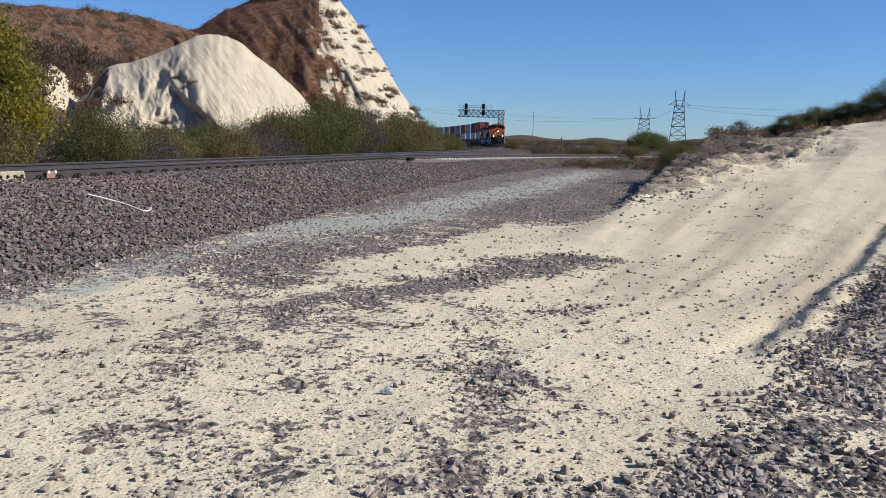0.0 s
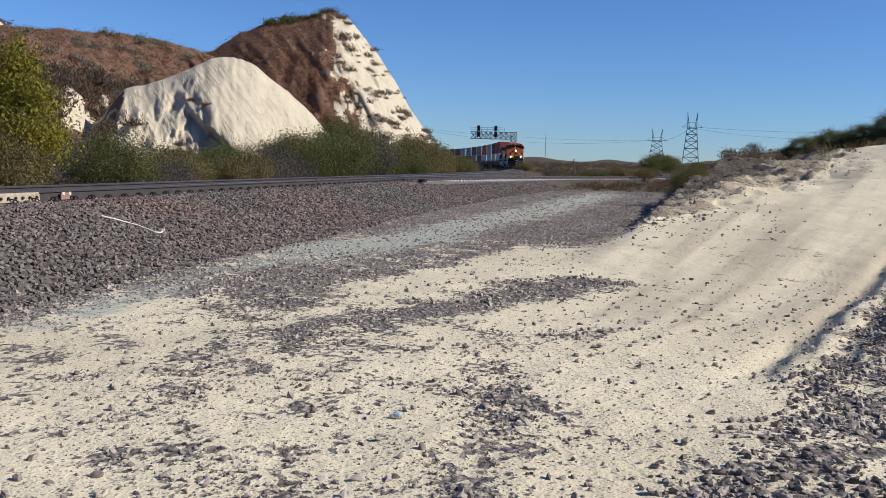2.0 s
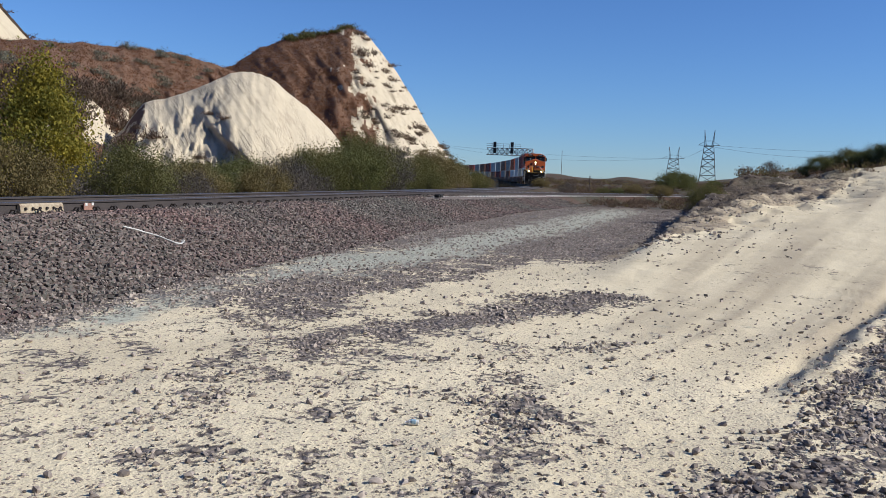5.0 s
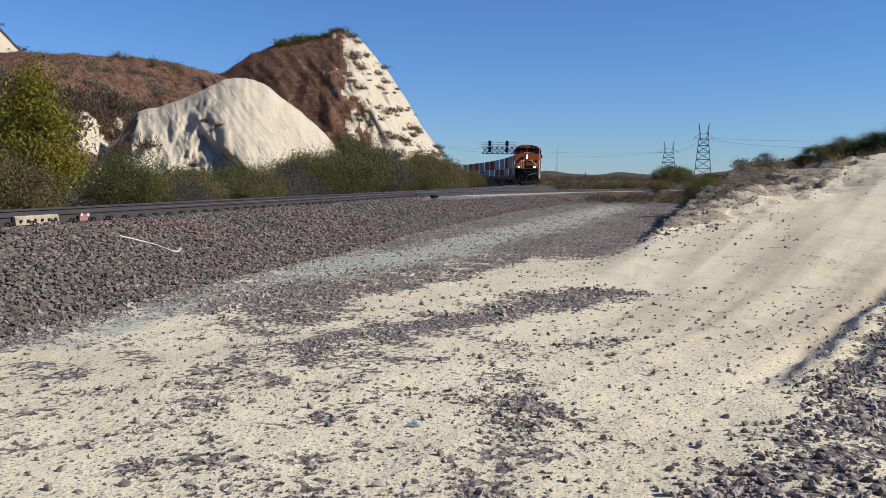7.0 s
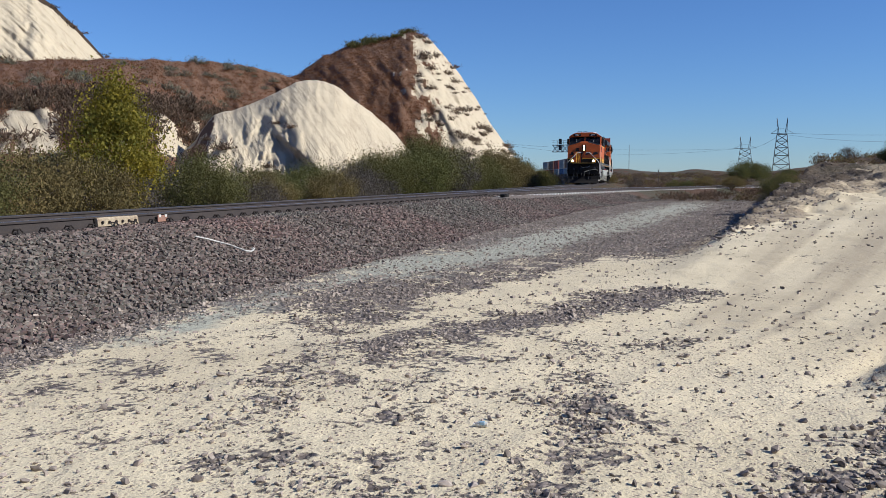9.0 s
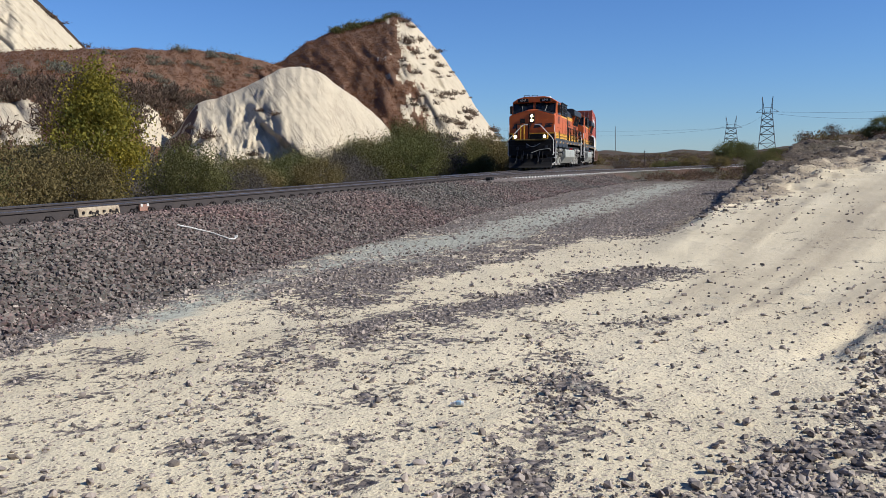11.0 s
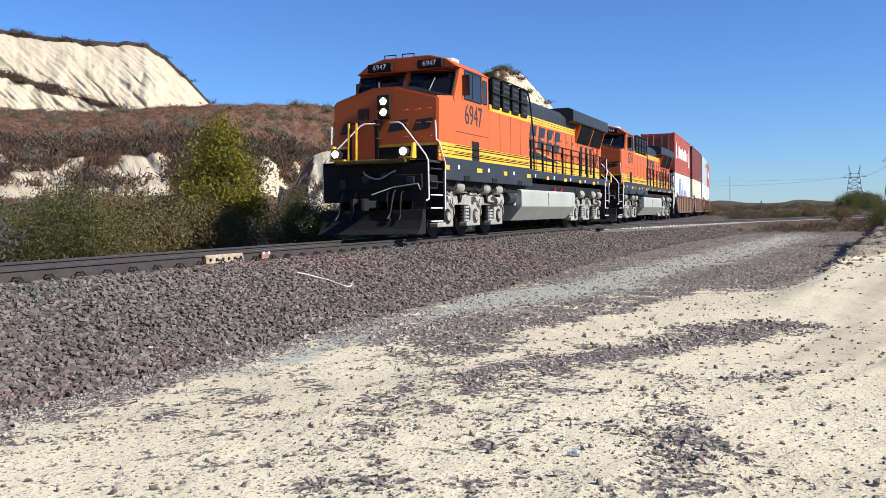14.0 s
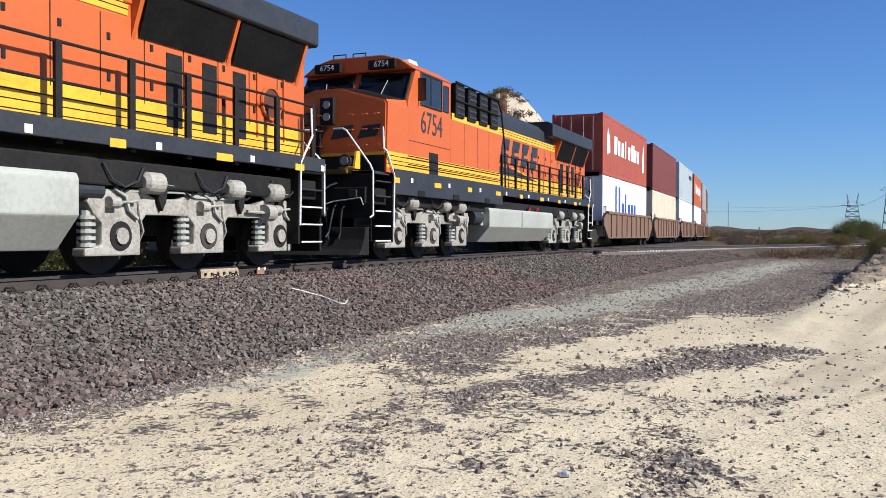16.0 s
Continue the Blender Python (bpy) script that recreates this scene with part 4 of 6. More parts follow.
def locomotive(number, label):
    th = new("locomotive")
    W = 1.52
    # frame
    body = part("underframe", box(B(), 0.95, 21.35, -1.35, 1.35, 1.25, 1.62, 0.03), BLACK, th)
    for s in (-1, 1):
        part("side_sill", box(B(), 1.95, 9.35, s * W - 0.05, s * W + 0.05, 1.50, 2.08, 0.012), SLATE, th)
        part("walkway_sill", box(B(), 9.36, 21.2, s * W - 0.05, s * W + 0.05, 1.78, 2.04, 0.012), SLATE, th)
        for x in (3.4, 5.6, 8.0):
            part("jacking_pad", box(B(), x - 0.2, x + 0.2, s * (W + 0.05) - 0.02, s * (W + 0.05) + 0.02, 1.50, 1.64, 0.01), BLACK, th)
        for k in range(9):
            x = 1.9 + k * 2.28
            part("reflector", box(B(), x, x + (0.42 if k % 2 else 0.30), s * (W + 0.052) - 0.004, s * (W + 0.052) + 0.004, 1.76, 1.88), YELLOW, th)
            part("marker_plate", box(B(), x + 0.9, x + 1.02, s * (W + 0.052) - 0.004, s * (W + 0.052) + 0.004, 1.80, 1.91), WHITE, th)
    part("deck", box(B(), 1.0, 21.3, -W + 0.05, W - 0.05, DECK - 0.06, DECK - 0.005), SLATE, th)
    # fuel tank
    tank = part("fuel_tank", solid(B(), [(-1.48, 1.38), (1.48, 1.38), (1.52, 1.30), (1.52, 0.82), (1.12, 0.36), (-1.12, 0.36), (-1.52, 0.82), (-1.52, 1.30)], "x", 8.35, 15.1, 0.025), SILVER, th, "dusty silver-grey fuel tank")
    for x in (11.4,):
        part("tank_seam", box(B(), x - 0.012, x + 0.012, -1.535, 1.535, 0.84, 1.31), BLACK, tank)
    for x in (12.4, 13.3):
        part("filler_cap", rod(B(), (x, -1.42, 1.38), (x, -1.47, 1.50), 0.06), REDCAP, tank)
    for s in (-1, 1):
        part("air_reservoir", rod(B(), (7.45, s * 1.2, 1.08), (8.12, s * 1.2, 1.08), 0.22, 16), SLATE, th)
        part("reservoir_bracket", box(B(), 8.14, 8.34, s * 1.2 - 0.12, s * 1.2 + 0.12, 0.85, 1.36, 0.02), SILVER, th)
        part("air_reservoir", rod(B(), (15.2, s * 1.2, 1.18), (15.75, s * 1.2, 1.18), 0.13, 16), SLATE, th)
    # trucks
    bogie(th, AXLES[:3])
    bogie(th, AXLES[3:])
    sets = [wheelset(th, x) for x in AXLES]
    # nose and cab
    nose_sec = [(-W, DECK), (W, DECK), (W, 3.55), (W - 0.06, 3.62), (0.35, 3.93), (-0.35, 3.93), (-W + 0.06, 3.62), (-W, 3.55)]
    bm = B()
    a = [bm.verts.new((1.58 if z < 3.0 else 1.66, y, z)) for y, z in nose_sec]
    b = [bm.verts.new((2.75, y, z if z < 3.58 else z + 0.12)) for y, z in nose_sec]
    fs = [bm.faces.new(a), bm.faces.new(b[::-1])]
    for i in range(8):
        j = (i + 1) % 8
        fs.append(bm.faces.new((a[i], b[i], b[j], a[j])))
    bmesh.ops.recalc_face_normals(bm, faces=fs)
    bmesh.ops.bevel(bm, geom=[e for e in bm.edges if abs(e.verts[0].co.x - e.verts[1].co.x) < 0.2 and e.verts[0].co.x < 2], offset=0.04, segments=2, affect="EDGES")
    nose = part("nose", bm, ORANGE, th)
    for sgn in (-1, 1):
        top = B()
        v = [top.verts.new(c) for c in ((1.70, sgn * 1.44, 3.643), (1.70, sgn * 0.36, 3.948), (2.72, sgn * 0.36, 4.06), (2.72, sgn * 1.44, 3.755))]
        top.faces.new(v if sgn > 0 else v[::-1])
        bmesh.ops.solidify(top, geom=top.faces[:], thickness=0.006)
        part("antiglare_panel", top, SLATE, nose)
    cab_side = [(2.74, DECK), (5.35, DECK), (5.35, 4.54), (3.19, 4.54), (2.74, 3.70)]
    cab = part("cab", solid(B(), cab_side, "y", -W, W, 0.02), ORANGE, th)
    roof = part("cab_roof", solid(B(), [(-W - 0.03, 4.535), (W + 0.03, 4.535), (W - 0.35, 4.80), (0.7, 4.93), (-0.7, 4.93), (-W + 0.35, 4.80)], "x", 3.02, 5.45, 0.03), ORANGE, cab)
    part("antenna_dome", solid(B(), [(3.9, 4.78), (4.5, 4.78), (4.42, 4.98), (3.98, 4.98)], "y", -0.98, -0.62, 0.03), WHITE, cab)
    part("horn_base", box(B(), 4.2, 4.6, 0.1, 0.4, 4.92, 4.99, 0.02), BLACK, cab)
    for y in (-0.2, 0.35):
        bm = B()
        pipe(bm, [(3.1, y, 4.90), (3.1, y, 5.02), (3.1, y + 0.35, 5.02), (3.1, y + 0.35, 4.90)], 0.014, 6)
        part("roof_grab_iron", bm, BLACK, cab)
    for sgn in (-1, 1):
        bm = B()
        pts = ((0.10, 4.00), (1.43, 3.76), (1.43, 4.44), (0.10, 4.50))
        front = lambda z: 2.74 + (z - 3.70) * 0.51 / 0.96 - 0.012
        v = [bm.verts.new((front(z), sgn * y, z)) for y, z in pts]
        bm.faces.new(v)
        bmesh.ops.solidify(bm, geom=bm.faces[:], thickness=0.01)
        bmesh.ops.recalc_face_normals(bm, faces=bm.faces[:])
        ws = part("windshield", bm, GLASS, cab)
        bm = B()
        loop = [(front(z) - 0.015, sgn * y, z) for y, z in pts]
        pipe(bm, loop + loop[:1], 0.022, 6)
        part("gasket", bm, BLACK, ws)
        bm = B()
        pipe(bm, [(front(3.92) - 0.03, sgn * 0.75, 3.92), (front(4.3) - 0.03, sgn * 0.85, 4.3)], 0.010, 5)
        part("wiper", bm, SILVER, ws)
        nb = part("number_board", box(B(), 2.86, 2.98, sgn * 0.75 - 0.36, sgn * 0.75 + 0.36, 4.56, 4.78, 0.02), BLACK, cab)
        text_mesh("number", number, 0.20, WHITE, nb, Matrix.Translation((2.855, sgn * 0.75, 4.67)) @ Euler((radians(90), 0, radians(-90))).to_matrix().to_4x4())
        win = part("side_window", box(B(), 3.45, 4.72, sgn * (W + 0.004) - 0.008, sgn * (W + 0.004) + 0.008, 3.74, 4.50, 0.006), GLASS, cab)
        bm = B()
        f0 = [(3.45, sgn * (W + 0.015), 3.74), (4.72, sgn * (W + 0.015), 3.74), (4.72, sgn * (W + 0.015), 4.50), (3.45, sgn * (W + 0.015), 4.50)]
        pipe(bm, f0 + f0[:1], 0.022, 6)
        pipe(bm, [(4.05, sgn * (W + 0.015), 3.74), (4.05, sgn * (W + 0.015), 4.50)], 0.02, 6)
        part("window_frame", bm, SLATE, win)
        part("window_rear", box(B(), 4.84, 5.18, sgn * (W + 0.004) - 0.008, sgn * (W + 0.004) + 0.008, 3.74, 4.42, 0.02), GLASS, cab)
        part("wind_deflector", box(B(), 3.30, 3.34, min(sgn * W, sgn * (W + 0.22)), max(sgn * W, sgn * (W + 0.22)), 3.80, 4.35, 0.004), GLASS, cab)
    text_mesh("road_number", number, 0.78, SLATE, cab, on_side(4.12, -W - 0.004, 3.30) @ Matrix.Diagonal((0.86, 1, 1, 1)))
    for sgn in (-1, 1):
        part("door_panel", box(B(), 3.95, 4.50, sgn * (W + 0.004) - 0.006, sgn * (W + 0.004) + 0.006, DECK - 0.02, 2.62), BLACK, cab)
        part("panel_seam", box(B(), 2.8, 5.3, sgn * (W + 0.002) - 0.004, sgn * (W + 0.002) + 0.004, 2.80, 2.812), BLACK, cab)
    # nose door, headlights, mark
    part("nose_door", box(B(), 1.568, 1.60, 0.25, 0.95, DECK + 0.05, 3.0, 0.01), ORANGE, nose)
    part("door_window", box(B(), 1.60, 1.635, 0.45, 0.78, 3.10, 3.40, 0.02), GLASS, nose)
    hl = part("headlight", box(B(), 1.54, 1.72, -0.20, 0.16, 3.10, 3.72, 0.03), BLACK, nose)
    for z in (3.55, 3.27):
        bm = B()
        rod(bm, (1.545, -0.02, z), (1.525, -0.02, z), 0.090, 20)
        part("lens", bm, HEADLIGHT, hl, "glowing headlight lens")
    for i in range(4):
        y = 1.30 - i * 0.70
        bm = B()
        solid(bm, [(y, 2.74), (y - 0.50, 2.80), (y - 0.62, 3.06), (y - 0.13, 3.03)], "x", 1.572, 1.5785)
        part("nose_mark", bm, SLATE, nose)
    for y in (-1.25, -0.95, -0.6, 0.2):
        for z in (2.6, 2.95, 3.3):
            bm = B()
            pipe(bm, [(1.6, y, z), (1.52, y, z), (1.52, y - 0.1, z), (1.6, y - 0.1, z)], 0.012, 5)
            part("grab_iron", bm, ORANGE, nose)
    # stripes round nose and sides
    for sgn in (-1, 1):
        ys = sgn * (W + 0.003)
        for z0, z1, x1 in ((2.085, 2.46, 9.2),):
            part("yellow_stripe", box(B(), 1.62, x1, ys - 0.003, ys + 0.003, z0, z1), YELLOW, th)
        for z in (2.17, 2.26, 2.36):
            part("thin_line", box(B(), 1.62, 9.2, ys - 0.005, ys + 0.005, z, z + 0.018), BLACK, th)
        for z in (2.22, 2.42):
            bm = B()
            pipe(bm, [(2.6, sgn * (W + 0.07), z), (9.1, sgn * (W + 0.07), z)], 0.013, 5)
            part("grab_rail", bm, BLACK, th)
    part("nose_stripe", box(B(), 1.574, 1.579, -W + 0.02, W - 0.02, 2.37, 2.44), YELLOW, nose)
    # black painted band; its black also stands for the shadow low on the nose
    part("nose_skirt", box(B(), 1.574, 1.579, -W + 0.02, W - 0.02, DECK, 2.365), BLACK, nose)
    for y in (0.20, 1.0):
        part("door_post", box(B(), 1.53, 1.60, y - 0.05, y + 0.05, DECK + 0.05, 3.08, 0.01), BLACK, nose)
    # wide electrical section behind the cab
    elec = part("equipment_cab", box(B(), 5.35, 9.2, -W, W, DECK, 3.62, 0.02), ORANGE, th)
    for sgn in (-1, 1):
        for x in (6.3, 7.3, 8.25):
            part("panel_seam", box(B(), x - 0.006, x + 0.006, sgn * (W + 0.002) - 0.003, sgn * (W + 0.002) + 0.003, 2.45, 3.60), BLACK, elec)
        part("upper_stripe", box(B(), 5.45, 9.2, sgn * (W - 0.02) - 0.01, sgn * (W - 0.02) + 0.01, 3.62, 3.80), YELLOW, elec)
    upper = part("blower_housing", box(B(), 5.45, 9.2, -1.30, 1.30, 3.60, 4.58, 0.04), SLATE, th)
    for sgn in (-1, 1):
        for k in range(4):
            x = 5.62 + k * 0.90
            gb = part("grid_box", box(B(), x, x + 0.62, sgn * 1.42 - 0.14, sgn * 1.42 + 0.14, 3.72, 4.62, 0.02), BLACK, upper)
            for q in range(5):
                part("slat", box(B(), x + 0.04, x + 0.58, sgn * 1.565 - 0.012, sgn * 1.565 + 0.012, 3.80 + q * 0.16, 3.86 + q * 0.16), SLATE, gb)
        bm = B()
        pipe(bm, [(9.05, sgn * 1.52, 4.62), (9.35, sgn * 1.52, 4.30), (9.75, sgn * 1.50, 3.2), (9.8, sgn * 1.5, DECK)], 0.028, 6)
        part("conduit", bm, BLACK, upper)
        bm = B()
        pipe(bm, [(5.5, sgn * 1.6, 4.62), (9.1, sgn * 1.6, 4.60)], 0.02, 6), pipe(bm, [(5.5, sgn * 1.6, 4.15), (9.1, sgn * 1.6, 4.15)], 0.02, 6)
        part("guard_rail", bm, BLACK, upper)
    # engine hood
    HW = 1.22
    hood = part("engine_hood", box(B(), 9.2, 21.0, -HW, HW, DECK, 3.70, 0.02), ORANGE, th)
    hr = part("hood_roof", solid(B(), [(-HW - 0.01, 3.95), (HW + 0.01, 3.95), (HW + 0.01, 4.30), (HW - 0.25, 4.55), (-HW + 0.25, 4.55), (-HW - 0.01, 4.30)], "x", 9.2, 16.2, 0.03), SLATE, hood)
    part("upper_hood", box(B(), 9.2, 21.0, -HW + 0.005, HW - 0.005, 3.69, 3.96), ORANGE, hood)
    for sgn in (-1, 1):
        ys = sgn * (HW + 0.003)
        part("lower_stripe", box(B(), 9.2, 20.95, ys - 0.003, ys + 0.003, DECK, 2.58), YELLOW, hood)
        part("upper_stripe", box(B(), 9.2, 16.3, ys - 0.003, ys + 0.003, 3.72, 3.95), YELLOW, hood)
        for z in (2.12, 2.24, 2.36, 3.80, 3.88):
            part("thin_line", box(B(), 9.2, 20.9 if z < 3 else 16.3, ys - 0.005, ys + 0.005, z, z + 0.016), BLACK, hood)
        for k in range(13):
            x = 9.75 + k * 0.86
            part("door_seam", box(B(), x - 0.006, x + 0.006, ys - 0.006, ys + 0.006, 2.5, 3.66), BLACK, hood)
            part("latch", box(B(), x + 0.12, x + 0.18, ys - 0.012, ys + 0.012, 2.72, 2.84, 0.004), BLACK, hood)
            part("latch", box(B(), x + 0.12, x + 0.18, ys - 0.012, ys + 0.012, 3.30, 3.40, 0.004), BLACK, hood)
        for x in (17.1, 17.95, 18.75):
            part("vent_panel", box(B(), x, x + 0.36, ys - 0.008, ys + 0.008, 2.22, 3.35), BLACK, hood)
    emblem(hood, 10.05, -HW - 0.006, 2.86, 0.80)
    bm = B()
    rod(bm, (19.85, -HW, 2.95), (19.85, -HW - 0.03, 2.95), 0.26, 20)
    ring = B()
    pipe(ring, [(19.85 + 0.29 * math.cos(k * math.tau / 20), -HW - 0.025, 2.95 + 0.29 * math.sin(k * math.tau / 20)) for k in range(21)], 0.035, 6)
    part("hatch_ring", ring, ORANGE, hood)
    for x0, x1, z0, z1 in ((19.42, 19.45, 2.3, 3.5), (20.25, 20.28, 2.3, 3.5), (19.42, 20.28, 3.48, 3.51)):
        part("hatch_frame", box(B(), x0, x1, -HW - 0.03, -HW, z0, z1, 0.004), ORANGE, hood)
    part("fan_hatch", bm, mat("hatch_shadow", (0.10, 0.03, 0.015), rough=0.7, bump=0.1), hood)
    for x in (11.0, 13.2, 14.4):
        bm = B()
        rod(bm, (x, 0, 4.50), (x, 0, 4.66), 0.42, 20)
        part("exhaust_stack" if x == 13.2 else "roof_hatch", bm, SLATE, hood)
    # radiator wings
    rad = part("radiator_cab", box(B(), 16.2, 21.0, -HW - 0.02, HW + 0.02, 3.90, 4.40, 0.02), ORANGE, th)
    wing = part("radiator_wing", solid(B(), [(-1.55, 4.20), (-1.50, 4.16), (1.50, 4.16), (1.55, 4.20), (1.55, 4.62), (1.35, 4.72), (-1.35, 4.72), (-1.55, 4.62)], "x", 14.9, 21.0, 0.025), SLATE, rad)
    for sgn in (-1, 1):
        for x0, x1 in ((16.5, 18.5), (18.7, 20.6)):
            bm = B()
            v = [bm.verts.new(c) for c in ((x0, sgn * (HW + 0.03), 3.45), (x1, sgn * (HW + 0.03), 3.45), (x1, sgn * 1.46, 4.15), (x0, sgn * 1.46, 4.15))]
            bm.faces.new(v)
            bmesh.ops.solidify(bm, geom=bm.faces[:], thickness=0.02)
            part("radiator_screen", bm, BLACK, rad)
        for x in (16.4, 18.6, 20.7):
            bm = B()
            solid(bm, [(sgn * HW, 3.40), (sgn * 1.48, 4.17), (sgn * HW, 4.17)], "x", x - 0.04, x + 0.04)
            part("wing_bracket", bm, ORANGE, rad)
    # handrails along the walkway
    for sgn in (-1, 1):
        posts = [9.55, 10.9, 12.2, 13.5, 14.8, 16.1, 17.3, 18.5, 19.7, 20.9]
        for x in posts:
            part("stanchion", box(B(), x - 0.055, x + 0.055, sgn * 1.47 - 0.03, sgn * 1.47 + 0.03, DECK - 0.25, 3.05, 0.008), BLACK, th)
        for z in (3.03, 2.52):
            bm = B()
            pipe(bm, [(9.5, sgn * 1.47, z), (20.9, sgn * 1.47, z), (21.25, sgn * 1.30, z - 0.1)], 0.022, 6)
            part("handrail", bm, BLACK, th)
    # ends: anticlimber, pilot, steps, coupler, lights
    for end in (0, 1):
        X = (lambda v: v) if end == 0 else (lambda v: 22.3 - v)
        lo = lambda a, b: (min(X(a), X(b)), max(X(a), X(b)))
        plate = part("end_plate", box(B(), *lo(1.0, 1.1), -1.5, 1.5, 0.95, DECK, 0.02), BLACK, th)
        if end == 0:
            part("anticlimber", box(B(), 0.75, 1.58, -1.0, 1.0, DECK - 0.07, DECK + 0.03, 0.03), GRIMY, th)
            part("plow", solid(B(), [(0.52, 0.13), (0.66, 0.26), (0.78, 0.48), (0.84, 0.74), (1.0, 0.74), (1.0, 0.13)], "y", -1.42, 1.42, 0.015), BLACK, th)
        else:
            part("plow", box(B(), *lo(0.95, 1.02), -1.4, 1.4, 0.25, 0.98, 0.02), BLACK, th)
        bm = B()
        box(bm, *lo(0.42, 1.1), -0.12, 0.12, 0.78, 0.98, 0.03)
        solid(bm, [(X(0.45), -0.13), (X(0.45), 0.13), (X(0.28), 0.20), (X(0.08), 0.20), (X(0.05), 0.10), (X(0.20), 0.06), (X(0.20), -0.05), (X(0.06), -0.12), (X(0.10), -0.20), (X(0.30), -0.20)], "z", 0.72, 1.02, 0.015)
        part("coupler", bm, BLACK, th)
        for y, z, d in ((-0.82, 1.22, 0.0), (-0.62, 1.26, 0.04), (-0.42, 1.20, -0.05), (0.46, 1.26, 0.03), (0.62, 1.20, -0.04), (0.84, 1.24, 0.05)):
            bm = B()
            pipe(bm, [(X(0.98), y, z), (X(0.86), y, z - 0.08), (X(0.80), y + d, z - 0.35), (X(0.78), y + d * 2, z - 0.62), (X(0.70), y + d * 3, z - 0.74)], 0.024, 7)
            part("air_hose", bm, SLATE if d > 0 else BLACK, plate)
        bm = B()
        pipe(bm, [(X(0.98), -0.62 + 0.9 * k / 10, 1.72 - 0.20 * math.sin(math.pi * k / 10)) if k in (0, 10) else (X(0.84), -0.62 + 0.9 * k / 10, 1.72 - 0.20 * math.sin(math.pi * k / 10)) for k in range(11)], 0.022, 7)
        part("jumper_cable", bm, SILVER, plate)
        bm = B()
        pipe(bm, [(X(0.86), -1.35, 1.22), (X(0.86), -1.28, 1.38), (X(0.84), -0.6, 1.30), (X(0.62), -0.12, 1.12)], 0.014, 6)
        part("uncoupling_lever", bm, SILVER, plate)
        for y, z, w, h in ((0.86, 1.42, 0.16, 0.22), (-1.05, 1.48, 0.20, 0.16), (0.2, 1.52, 0.22, 0.18), (-0.3, 1.62, 0.12, 0.12)):
            part("receptacle_box", box(B(), *lo(0.90, 1.02), y - w / 2, y + w / 2, z - h / 2, z + h / 2, 0.02), SLATE, plate)
        for s in (-1, 1):
            st = part("step_well", solid(B(), [(X(1.1), 0.42), (X(1.9), 0.42), (X(1.9), 1.9), (X(1.1), 1.9)], "y", min(s * 0.95, s * 1.0), max(s * 0.95, s * 1.0)), BLACK, th)
            part("step_side", box(B(), *lo(1.92, 1.98), min(s * 1.0, s * 1.52), max(s * 1.0, s * 1.52), 0.40, DECK, 0.01), BLACK, st)
            for k in range(5):
                z = 0.42 + k * 0.33
                part("step_tread", box(B(), *lo(1.12, 1.86), min(s * 1.08, s * 1.5), max(s * 1.08, s * 1.5), z, z + 0.035, 0.006), SLATE, st)
                part("step_edge", box(B(), *lo(1.12, 1.86), s * 1.51 - 0.008, s * 1.51 + 0.008, z + 0.006, z + 0.032), WHITE if k < 3 else SLATE, st)
            bm = B()
            pipe(bm, [(X(0.95), s * 1.46, 0.95), (X(1.02), s * 1.50, 1.0), (X(1.02), s * 1.50, 1.95), (X(1.10), s * 1.40, 2.10), (X(1.42), s * 0.62, 2.92), (X(1.46), s * 0.50, 2.98), (X(1.52), s * 0.22, 2.99)], 0.021, 8)
            part("white_handrail", bm, WHITE, th)
            bm = B()
            pipe(bm, [(X(1.95), s * 1.54, 0.75), (X(1.95), s * 1.56, 1.92), (X(1.55), s * 1.56, 2.45), (X(1.50), s * 1.52, 2.50), (X(1.50), s * 1.50, 2.98)], 0.021, 8)
            part("white_handrail", bm, WHITE, th)
            if end == 0:
                dl = part("ditch_light", rod(B(), (0.72, s * 0.96, DECK + 0.20), (0.96, s * 0.96, DECK + 0.20), 0.14, 20, 0.09), SLATE, th)
                part("bracket", solid(B(), [(0.80, DECK + 0.03), (1.05, DECK + 0.03), (1.05, DECK + 0.42), (0.90, DECK + 0.42)], "y", s * 1.14 - 0.03, s * 1.14 + 0.03, 0.008), YELLOW, dl)
                part("mount", box(B(), 0.80, 1.0, s * 0.96 - 0.17, s * 0.96 + 0.17, DECK + 0.03, DECK + 0.075, 0.01), YELLOW, dl)
                bm = B()
                rod(bm, (0.722, s * 0.96, DECK + 0.20), (0.705, s * 0.96, DECK + 0.20), 0.095, 20)
                part("lens", bm, HEADLIGHT, dl, "glowing ditch light lens")
                bm = B()
                pipe(bm, [(0.8, s * 0.62, DECK), (0.85, s * 0.62, 2.95)], 0.03, 6) if s > 0 else None
                pipe(bm, [(0.8, s * 0.40, DECK), (0.85, s * 0.40, 2.95)], 0.03, 6) if s > 0 else None
                if s > 0:
                    part("gate_post", bm, YELLOW, th)
                else:
                    bm.free()
    tagged(th, label, "locomotive", group="locomotives of the train")
    return th, sets


# ---- double-stack well cars ----
def container_paint(name, c):
    return mat(name, c, tuple(v * 0.82 for v in c), rough=0.6, scale=0.8, fine=7, bump=0.03, contrast=0.8)


PAINTS = {k: container_paint("container_" + k, c) for k, c in dict(red=(0.37, 0.075, 0.045), maroon=(0.17, 0.035, 0.03), cream=(0.62, 0.56, 0.42), white=(0.64, 0.64, 0.62), pale=(0.40, 0.45, 0.46), orange=(0.45, 0.10, 0.03), grey=(0.30, 0.30, 0.29), blue=(0.06, 0.11, 0.22), brown=(0.20, 0.09, 0.055)).items()}
